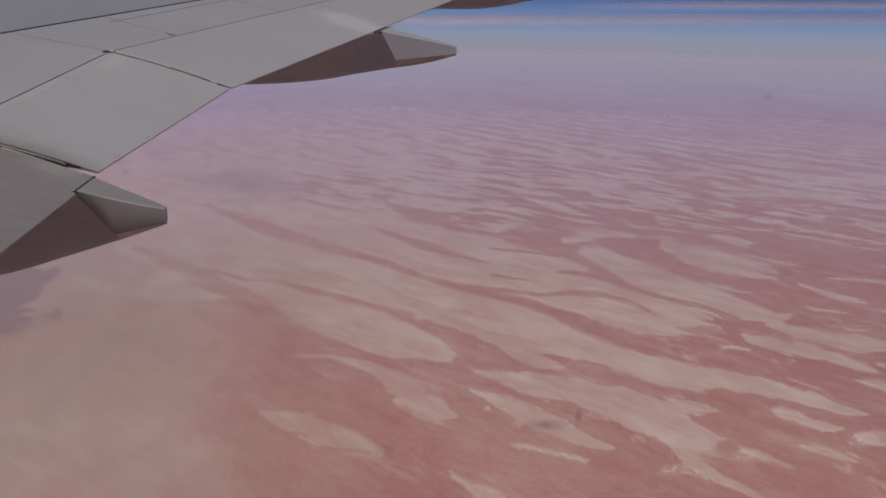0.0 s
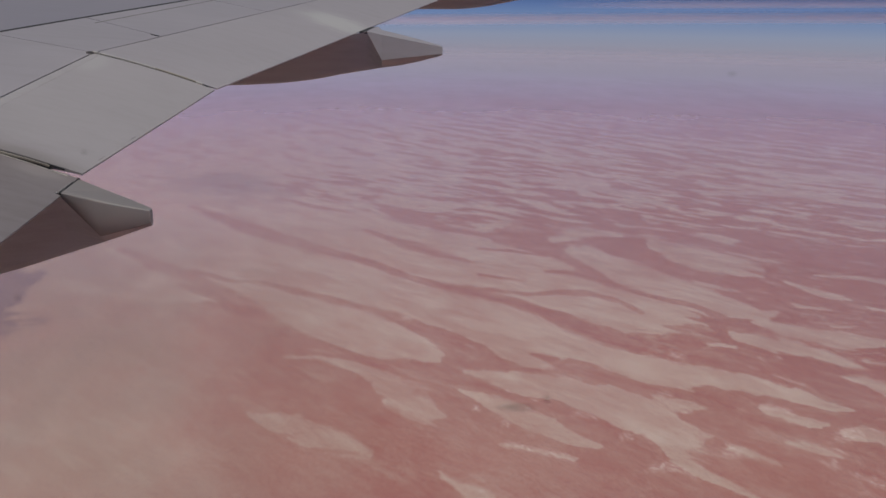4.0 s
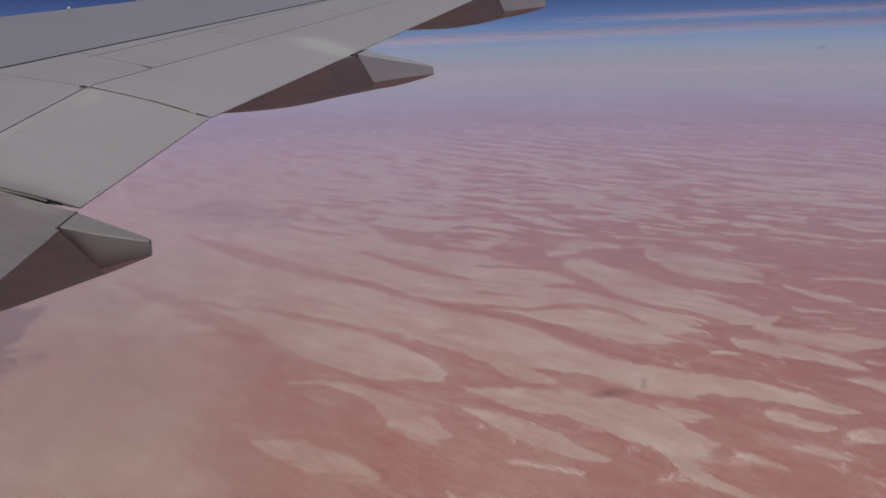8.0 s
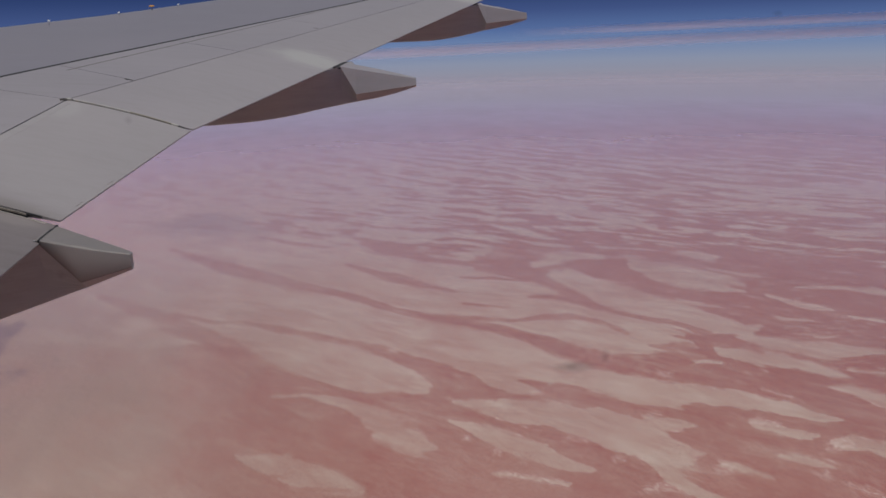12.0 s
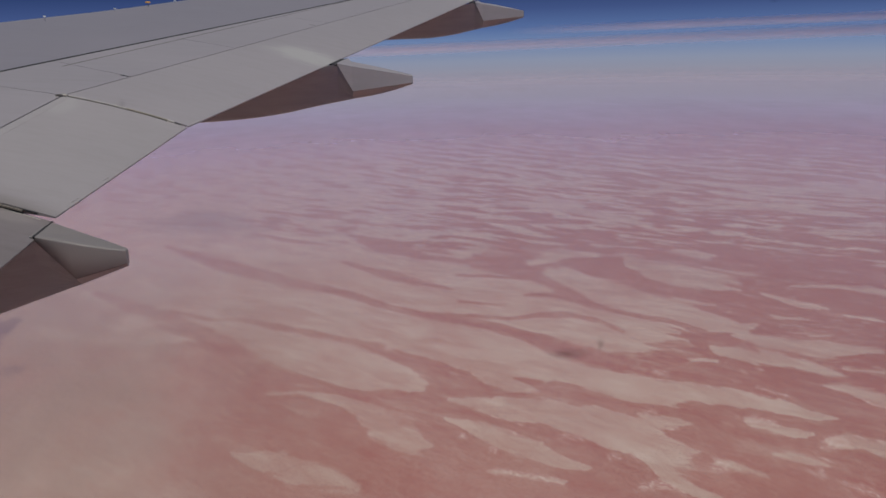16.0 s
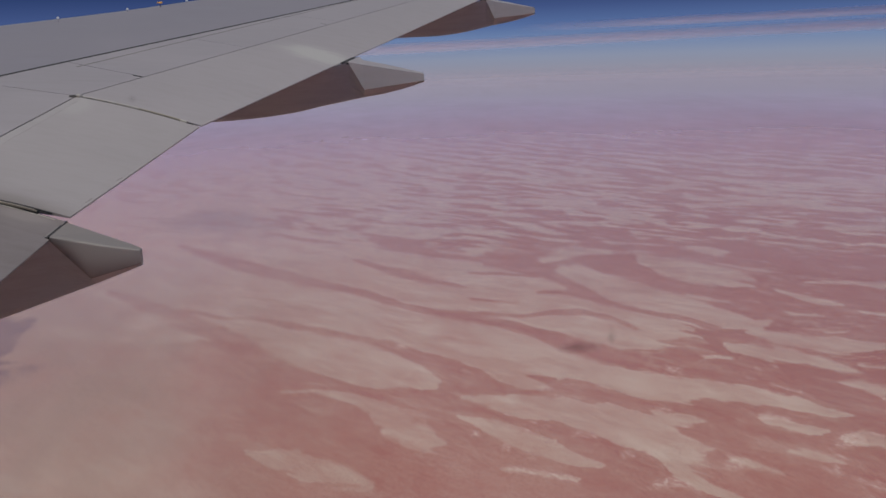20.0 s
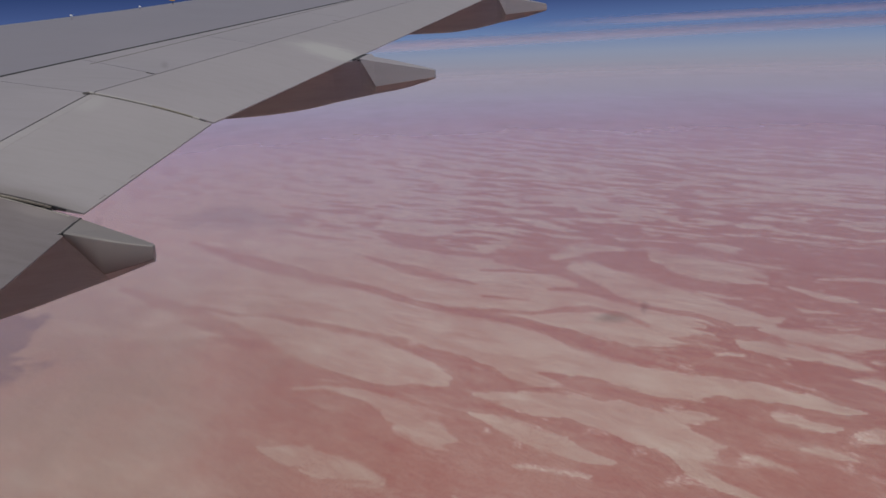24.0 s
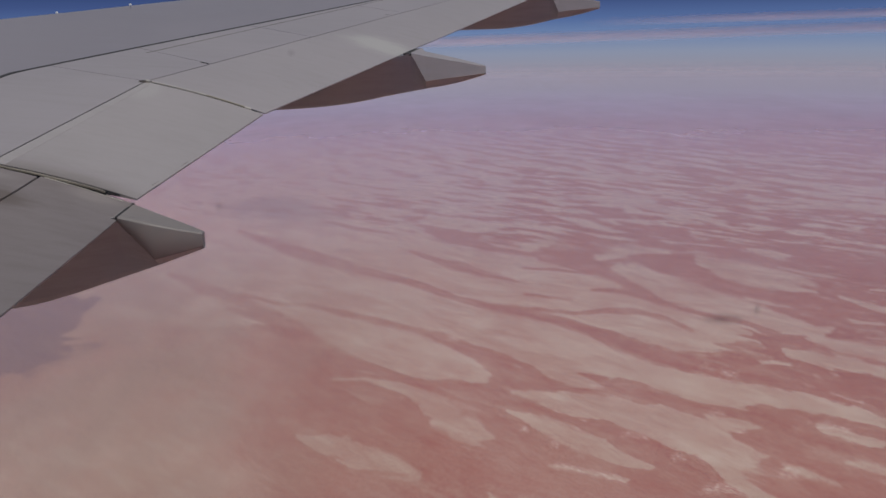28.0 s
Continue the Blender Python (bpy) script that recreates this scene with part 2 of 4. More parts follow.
flat((-270, 1059, 51.7), (-212, 1139, 23.0), (-115, 1090, 31.6), (-26, 1059, 15.4), (45, 1004, 14.0), (99, 981, 11.3))
flat((-273, 935, 25.3), (-211, 883, 14.2))
flat((-80, 999, 15.9), (-11, 926, 12.0))
flat((106, 1051, 10.5), (139, 1076, 5.6))
flat((184, 994, 4.9), (236, 1033, 10.3), (276, 1014, 4.1))
flat((387, 690, 1.0), (405, 689, 1.0))
flat((449, 742, 2.3), (471, 722, 2.8))
flat((219, 1386, 11.7), (288, 1346, 13.3), (342, 1264, 11.9), (393, 1171, 6.9))
flat((601, 1079, 6.0), (694, 1075, 6.0))
flat((544, 1115, 4.8), (579, 1135, 3.3))
flat((416, 1129, 3.2), (448, 1133, 4.9))
flat((442, 1227, 3.8), (466, 1197, 5.4))
flat((471, 1270, 6.0), (556, 1276, 6.1), (639, 1235, 3.9))
flat((495, 1323, 4.3), (575, 1321, 6.5))
flat((610, 1355, 6.9), (656, 1345, 4.5))
flat((779, 1432, 12.8), (806, 1367, 21.1), (901, 1357, 32.6))
flat((278, 1416, 9.8), (327, 1353, 13.5))
flat((339, 1564, 8.9), (397, 1544, 8.7))
flat((382, 1317, 4.3), (430, 1278, 4.1))
flat((324, 1309, 6.3), (367, 1212, 7.3))
flat((326, 1204, 5.4), (362, 1173, 5.2))
flat((477, 1428, 7.5), (551, 1477, 10.7))
flat((688, 1586, 9.3), (776, 1510, 8.5))
flat((658, 1753, 11.2), (774, 1759, 11.3))
flat((279, 1764, 11.1), (331, 1657, 9.9))
flat((24, 451, 0.9), (40, 429, 3.5), (51, 411, 5.0), (61, 391, 4.2))
flat((122, 402, 0.8), (137, 390, 1.8), (157, 375, 2.1))
flat((205, 406, 1.0), (219, 396, 2.3), (238, 383, 2.6))
dune((-296, 1174, 3.9), (-246, 1116, 7.1), (-189, 1045, 11.5), (-140, 989, 9.5), (-90, 946, 5.2), (-36, 896, 4.8), (12, 838, 4.2), (46, 810, 4.6), (79, 790, 6.3), (108, 760, 5.3), (135, 729, 5.5), (161, 698, 5.6), (184, 669, 4.3), (207, 647, 3.1), (223, 630, 2.6), (242, 637, 5.7), (258, 622, 5.0))
dune((-265, 881, 4.5), (-205, 853, 2.8), (-179, 836, 2.7), (-143, 825, 2.7), (-100, 795, 3.8), (-65, 770, 3.0), (-32, 749, 2.8), (-1, 722, 4.3), (23, 689, 5.4), (51, 667, 3.7), (70, 642, 3.9), (82, 614, 2.0))
dune((107, 636, 0.9), (124, 619, 4.5), (140, 609, 6.0), (159, 593, 4.9), (176, 575, 4.0), (193, 561, 2.4), (207, 553, 1.0))
dune((34, 623, 3.3), (73, 608, 1.2), (108, 603, 1.2))
dune((31, 584, 1.8), (60, 578, 1.8), (86, 551, 3.0), (109, 541, 3.8), (125, 525, 3.7), (140, 507, 4.0), (151, 478, 3.6))
dune((-27, 1156, 6.4), (19, 1097, 10.5), (65, 1043, 5.3), (116, 1014, 2.0))
dune((-47, 1042, 2.1), (-18, 1004, 4.9), (16, 960, 6.3), (53, 922, 4.2), (80, 897, 1.6))
dune((123, 1042, 5.3), (154, 980, 8.5), (179, 930, 9.5), (195, 892, 7.2), (203, 855, 10.4), (215, 821, 5.5), (232, 796, 2.6), (251, 773, 3.1), (275, 758, 3.6), (295, 722, 4.4), (310, 695, 4.6), (324, 667, 2.9))
dune((154, 863, 1.5), (178, 860, 3.0), (201, 852, 5.9))
dune((88, 953, 1.8), (128, 943, 2.6), (165, 925, 2.6))
dune((81, 851, 1.5), (102, 841, 2.1), (127, 831, 0.8))
dune((51, 804, 3.3), (97, 798, 2.6), (123, 787, 1.9), (158, 791, 3.2), (187, 790, 4.5), (210, 767, 3.0), (219, 748, 4.1), (225, 734, 2.2))
dune((235, 693, 1.5), (250, 688, 4.0), (269, 687, 5.0), (277, 671, 5.8))
dune((225, 986, 3.9), (259, 954, 4.5), (278, 923, 7.7), (293, 885, 9.5), (313, 859, 6.8), (332, 835, 5.0), (352, 794, 7.2), (370, 754, 7.2))
dune((-186, 1233, 2.9), (-123, 1174, 3.9), (-65, 1136, 1.2))
dune((301, 482, 1.6), (309, 476, 1.6))
dune((365, 635, 0.9), (386, 632, 1.7), (410, 622, 2.1))
dune((-329, 955, 2.6), (-267, 892, 6.9), (-214, 841, 6.9), (-170, 789, 6.2))
dune((-227, 825, 2.7), (-174, 783, 6.1), (-135, 735, 8.7), (-103, 682, 7.6), (-67, 656, 4.0), (-39, 633, 3.3), (-16, 610, 3.1))
dune((-67, 485, 0.8), (-47, 481, 0.8), (-26, 475, 0.8))
dune((220, 564, 2.8), (235, 547, 5.3), (251, 545, 4.6))

# the open desert between and beyond: linear dunes about 70 m apart, redder towards the right of the flight line
side = gx / np.maximum(gy, 1)
bend = 60 * fbm(gx / 500, gy / 500, 3, 6)
patch = fbm(run / 420, cross / 260, 3, 8)
wisps = fbm(run / 60, cross / 13, 4, 16)
streaks = fbm((run + bend) / 46, (cross + bend) / 14, 5, 7)
# farther out the dunes swing towards the flight line and lie wider apart
run2, cross2 = 0.58 * gx - 0.815 * gy, 0.815 * gx + 0.58 * gy
turn = step(Rr + 120 * fbm(gx / 300, gy / 300, 2, 37), 1300, 1750)
phase = cross / 62 + 1.0 * fbm(run / 230, cross / 150, 3, 28) + 0.45 * fbm(run / 70, cross / 55, 3, 29)
phase2 = cross2 / 76 + 0.9 * fbm(run2 / 330, cross2 / 200, 3, 38) + 0.55 * fbm(run2 / 80, cross2 / 60, 4, 39)
swell = 0.75 + 0.5 * fbm(run / 120, cross / 90, 2, 30)
ridge = (np.sin(2 * np.pi * phase) * (1 - turn) + np.sin(2 * np.pi * phase2) * turn) * swell
broken = 1.1 * fbm(run2 / 26, cross2 / 12, 4, 41) * turn + 0.7 * fbm(run / 22, cross / 9, 4, 45) * (1 - turn)
streaks = streaks * (1 - turn) + fbm(run2 / 80, cross2 / 14, 4, 40) * turn
bias = 0.44 - 0.54 * step(side, -0.12, 0.42) - 0.14 * step(side, 0.30, 0.5) * (1 - step(Rr, 1250, 1600))
dunes_far = (0.40 + 0.24 * turn) * ridge + 0.95 * broken + (0.95 - 0.30 * turn) * streaks + 0.42 * wisps + 0.55 * patch + bias
beyond = step(dunes_far - 0.06 * turn, -0.10 + 0.08 * turn, 0.36 - 0.08 * turn)
beyond = beyond + (0.62 - beyond) * 0.58 * step(-side, -0.16, 0.26)
far = step(Rr + 160 * fbm(gx / 160, gy / 220, 3, 10) + 60 * step(-side, -0.35, 0.05), 940, 1160)
near = 0.13 + 0.07 * streaks - 0.06 * step(side, 0.1, 0.5) + 0.17 * step(wisps + 0.5 * streaks, 0.15, 0.7) + 0.12 * step(patch, -0.1, 0.5)
plain = step(-side + 0.07 * fbm(gx / 90, gy / 140, 4, 17), 0.16, 0.36) * (1 - step(Rr, 880, 1260))      # smooth tan plain
near = near + plain * (0.42 + 0.40 * fbm(gx / 60, gy / 110, 4, 8))
# ragged rims: lobes, then fine tongues down wind; hard on one side, blown out on the other
lobes = 2.8 * fbm(gx / 15, gy / 28, 5, 32) + 2.6 * fbm(run / 20, cross / 4.2, 4, 44) + 1.6 * fbm(run / 6, cross / 1.7, 4, 33)
blown = step(fbm(gx / 40, gy / 70, 3, 26), -0.20, 0.45)
soft = (0.30 + Rr / 1400) * (0.7 + 4.6 * blown)
film = 0.5 + 0.5 * np.clip(1.5 * fbm(run / 44, cross / 15, 4, 34) + 0.9 * fbm(gx / 70, gy / 110, 3, 35), -1, 1)
pale = np.clip(near * (1 - far) + (0.07 + 0.13 * turn + (0.80 - 0.12 * turn) * beyond) * far, 0, 1)
left = step(-side, -0.14, 0.24)
soft_pale, soft_dune = soft * np.clip(pale_width / 9, 0.35, 1), soft * np.clip(dune_width / 7, 0.3, 1)
reach = (1 - step(pale_edge + lobes * np.clip(pale_width / 9, 0.22, 1), -soft_pale * 1.2, soft_pale * 1.2)) * (0.70 + 0.30 * step(film, 0.18, 0.55)) * (1 - 0.42 * left * (1 - step(Rr, 560, 700)))
pale = pale + (np.clip(0.73 + 0.22 * wisps + 0.16 * fbm(gx / 26, gy / 44, 4, 23), 0, 1) - pale) * reach
inside = (1 - step(dune_edge + 0.7 * lobes * np.clip(dune_width / 6, 0.3, 1), -soft_dune * 1.1, soft_dune * 0.9)) * (0.78 + 0.22 * step(film, 0.75, 0.4))
pale = pale + (np.minimum(pale, 0.16 + 0.16 * wisps) - pale) * inside * (1 - 0.28 * left)
pale = np.clip(pale + 0.10 * fbm(gx / 22, gy / 40, 4, 9) + 0.07 * fbm(run / 9, cross / 2.5, 3, 36), 0, 1)
# small pale flecks on the red sand of the open dunes, and red ones on the flats beyond
flecks = step(fbm(run / 9, cross / 3.2, 3, 48) + 0.5 * fbm(gx / 60, gy / 100, 2, 49), 0.34, 0.52) * step(side, 0.10, 0.32) * step(Rr, 560, 760)
pale = pale + (0.62 - pale) * 0.55 * flecks * (1 - step(pale, 0.35, 0.6))
pits = step(fbm(run / 12, cross / 4, 3, 50) + 0.4 * fbm(gx / 70, gy / 110, 2, 51), 0.38, 0.56) * step(Rr, 620, 900)
pale = pale + (0.25 - pale) * 0.55 * pits * step(pale, 0.45, 0.65) * (1 - 0.5 * left)
# brown loam that thins out towards the dunes
loam = np.maximum(plain, 0.50 * step(-side + 0.06 * fbm(gx / 60, gy / 90, 3, 42), -0.02, 0.18) * (1 - step(Rr, 800, 1200)))
salt_edge = np.full(gx.shape, 1e3)


def salt(*points):
    """Bright crusted ripples."""
    band(salt_edge, points)


salt((192, 560, 0.8), (195, 560, 0.8), (198, 559, 0.8))
salt((144, 493, 0.8), (147, 494, 0.8), (149, 493, 0.8))
salt((123, 529, 0.8), (127, 527, 0.8), (130, 525, 0.8))
salt((222, 636, 0.9), (223, 630, 1.3), (230, 629, 0.8))
salt((50, 540, 0.8), (53, 538, 0.8))
salt((68, 516, 0.8), (72, 514, 0.8))
salt((-13, 549, 0.8), (-11, 546, 0.8))
salt((3, 723, 0.8), (7, 717, 1.1))
salt((205, 472, 0.8), (215, 471, 0.8))
salt((112, 610, 0.8), (119, 609, 0.8))
salt((307, 624, 0.8), (309, 624, 0.8))
salt((277, 604, 0.8), (280, 603, 0.8))
salt((293, 620, 0.8), (295, 619, 0.8))
salt((282, 480, 0.8), (282, 475, 0.8))
salt((264, 457, 0.8), (267, 453, 0.8))
salt((287, 439, 0.8), (290, 435, 0.8))
salt((304, 567, 0.8), (307, 562, 0.8))
salt((157, 604, 0.8), (162, 601, 0.8))
salt((152, 456, 1.0), (165, 459, 1.8), (174, 453, 1.5), (177, 446, 0.8))
salt((256, 533, 1.3), (265, 535, 2.0), (274, 527, 1.0))
salt((289, 488, 1.2), (297, 495, 3.0), (306, 498, 2.4))
salt((212, 482, 1.4), (216, 477, 1.1))
salt((273, 464, 0.8), (270, 453, 0.8))
salt((146, 495, 0.8), (149, 496, 0.8))
salt((191, 560, 0.8), (195, 560, 0.8))
salt((1, 719, 1.1), (5, 718, 0.8))
salt((221, 631, 1.3), (228, 624, 1.3))
salt((278, 442, 0.8), (290, 427, 0.9))
salt((50, 540, 0.8), (53, 538, 0.8))
salt((120, 526, 0.8), (133, 524, 0.8))
salt((68, 486, 0.8), (85, 479, 0.8), (108, 465, 0.8))
salt((290, 587, 1.2), (305, 569, 0.8))

ripple = fbm(run / 1.6 + 2 * fbm(gx / 6, gy / 9, 2, 18), cross / 9, 3, 19)
crust = np.clip((1 - step(salt_edge, -2.0, 2.5)) * (0.6 + 0.4 * step(ripple, -0.05, 0.25)), 0, 1)
crust = crust + np.clip(0.22 * step(fbm(gx / 5, gy / 9, 3, 11), 0.30, 0.5) * step(fbm(gx / 45, gy / 80, 2, 12), 0.15, 0.45) * step(side, 0.0, 0.25), 0, 1) * (1 - crust)
# a bright broken rim where wind has cleaned the edges of the flats
crust = np.maximum(crust, np.exp(-(pale_edge / 0.8) ** 2) * step(fbm(gx / 11, gy / 18, 3, 43), 0.18, 0.45) * step(side, -0.05, 0.15) * (1 - step(Rr, 640, 820)) * 0.8)
# dark lilac patches: cloud shade painted into the ground colour
shade_edge = np.full(gx.shape, 1e3)
band(shade_edge, ((-525, 841, 17.7), (-443, 796, 35.4), (-391, 774, 30.6), (-385, 820, 17.8)))
band(shade_edge, ((-391, 693, 15.0), (-353, 700, 12.8)))
band(shade_edge, ((-356, 740, 4.5), (-320, 724, 2.2)))

shade_patch = (1 - step(shade_edge + 14 * fbm(gx / 30, gy / 50, 4, 21) + 7 * fbm(gx / 14, gy / 5, 4, 46), -5, 6)) * (0.75 + 0.25 * wisps)
# a fainter hazy patch, painted into the ground the same way
veil_edge = np.full(gx.shape, 1e3)
band(veil_edge, ((-363, 1349, 16.9), (-298, 1336, 30.0), (-240, 1308, 25.6), (-174, 1270, 9.1)))
shade_patch = np.maximum(shade_patch, 0.42 * (1 - step(veil_edge + 26 * fbm(gx / 60, gy / 90, 4, 47), -22, 26)))
rise = 0.9 * (1 - pale) * (0.7 + 0.3 * fbm(gx / 30, gy / 30, 3, 13)) + 0.25 * fbm(gx / 8, gy / 8, 3, 14)

n_ring, n_spoke = gx.shape
verts = np.stack([gx, gy, rise], -1).reshape(-1, 3)
i, j = np.meshgrid(np.arange(n_ring - 1), np.arange(n_spoke), indexing="ij")
k = (j + 1) % n_spoke
quads = np.stack([i * n_spoke + j, (i + 1) * n_spoke + j, (i + 1) * n_spoke + k, i * n_spoke + k], -1).reshape(-1, 4)
mesh = bpy.data.meshes.new("ground")
mesh.vertices.add(len(verts))
mesh.vertices.foreach_set("co", verts.ravel())
mesh.loops.add(quads.size)
mesh.loops.foreach_set("vertex_index", quads.ravel())
mesh.polygons.add(len(quads))
mesh.polygons.foreach_set("loop_start", np.arange(0, quads.size, 4))
mesh.polygons.foreach_set("use_smooth", np.ones(len(quads), bool))
for name, field in (("gravel", pale), ("crust", crust), ("shade_patch", shade_patch), ("plain", loam * (0.75 + 0.4 * fbm(gx / 50, gy / 90, 3, 24)))):
    mesh.attributes.new(name, "FLOAT", "POINT").data.foreach_set("value", field.ravel().astype(np.float32))
mesh.update()
mesh.validate()

SAND, tree, p = material("desert_sand", (0.5, 0.3, 0.2), 0.95)
p.inputs["Specular IOR Level"].default_value = 0.1
where = place_node(tree, (1, 0.6, 1))
g = tree.nodes.new("ShaderNodeAttribute")
g.attribute_name = "gravel"
crusted = tree.nodes.new("ShaderNodeAttribute")
crusted.attribute_name = "crust"
turned = tree.nodes.new("ShaderNodeVectorRotate")
turned.inputs["Angle"].default_value = radians(38.5)
tree.links.new(where, turned.inputs["Vector"])
wind = tree.nodes.new("ShaderNodeMapping")
wind.inputs["Scale"].default_value = (0.25, 1, 1)
tree.links.new(turned.outputs[0], wind.inputs["Vector"])
fine = noise_node(tree, where, 0.16, 6, 0.65)
broad = noise_node(tree, where, 0.02, 4)
drift = noise_node(tree, wind.outputs[0], 0.22, 5, 0.6)
ragged = noise_node(tree, where, 0.5, 4, 0.6)
film = noise_node(tree, wind.outputs[0], 0.06, 5, 0.6)
rim = math_node(tree, "MULTIPLY", math_node(tree, "MULTIPLY", g.outputs["Fac"], math_node(tree, "SUBTRACT", 1.0, g.outputs["Fac"])), 1.5)
fac = math_node(tree, "ADD", g.outputs["Fac"], math_node(tree, "MULTIPLY", rim, math_node(tree, "SUBTRACT", math_node(tree, "ADD", drift, math_node(tree, "MULTIPLY", ragged, 1.6)), 1.30)))
fac = math_node(tree, "ADD", fac, math_node(tree, "MULTIPLY", math_node(tree, "SUBTRACT", fine, 0.5), 0.14))
fac = math_node(tree, "ADD", fac, math_node(tree, "MULTIPLY", math_node(tree, "SUBTRACT", film, 0.5), 0.24), True)
red = mix_node(tree, broad, (0.272, 0.104, 0.088), (0.336, 0.137, 0.115))
tan = mix_node(tree, film, (0.412, 0.307, 0.251), (0.515, 0.412, 0.344))
c = mix_node(tree, fac, red, tan)
# crust: curled bright filaments where the noise crosses its middle value
curl = noise_node(tree, wind.outputs[0], 0.55, 3, 0.5)
thread = math_node(tree, "SUBTRACT", 1.0, math_node(tree, "MULTIPLY", math_node(tree, "ABSOLUTE", math_node(tree, "SUBTRACT", curl, 0.5)), 16.0), True)
c = mix_node(tree, math_node(tree, "MULTIPLY", crusted.outputs["Fac"], math_node(tree, "ADD", 0.14, math_node(tree, "MULTIPLY", thread, 0.55))), c, (0.70, 0.60, 0.53))
level_ground = tree.nodes.new("ShaderNodeAttribute")
level_ground.attribute_name = "plain"
c = mix_node(tree, math_node(tree, "MULTIPLY", level_ground.outputs["Fac"], 0.82, True), c, (0.282, 0.197, 0.162))
shaded = tree.nodes.new("ShaderNodeAttribute")
shaded.attribute_name = "shade_patch"
c = mix_node(tree, math_node(tree, "MULTIPLY", shaded.outputs["Fac"], 0.9), c, (0.168, 0.114, 0.122))
tree.links.new(c, p.inputs["Base Color"])
tree.links.new(bump_node(tree, fine, 0.06, 1.0), p.inputs["Normal"])
ground = tagged(new("ground", mesh), "red and pale sand desert in long bands to the horizon", "desert", kind="structure")
mesh.materials.append(SAND)


# ---- air: painted haze sheets below, glowing hazy backdrop, cirrus ----
def ring_mesh(name, profile, steps=160, lifts=(0,)):
    """A surface of revolution about z from (radius, height) pairs, laid again at each lift; the last reaches farthest."""
    bm = bmesh.new()
    for lift in lifts:
        loops = []
        for r, z in profile if lift == lifts[-1] else profile[:6]:
            loops.append([bm.verts.new((r * math.sin(q), r * math.cos(q), z + lift)) for q in (2 * math.pi * s / steps for s in range(steps))])
        for low, high in zip(loops, loops[1:]):
            for s in range(steps):
                bm.faces.new((low[s], low[(s + 1) % steps], high[(s + 1) % steps], high[s])).smooth = True
    me = bpy.data.meshes.new(name)
    bm.to_mesh(me)
    bm.free()
    return me


def see_through(name):
    """A material of transparent and own surface: returns it, its tree, the mix and the output side."""
    m = bpy.data.materials.new(name)
    m.use_nodes = True
    tree = m.node_tree
    tree.nodes.remove(tree.nodes["Principled BSDF"])
    mix, clear = tree.nodes.new("ShaderNodeMixShader"), tree.nodes.new("ShaderNodeBsdfTransparent")
    tree.links.new(clear.outputs[0], mix.inputs[1])
    tree.links.new(mix.outputs[0], tree.nodes["Material Output"].inputs["Surface"])
    return m, tree, mix


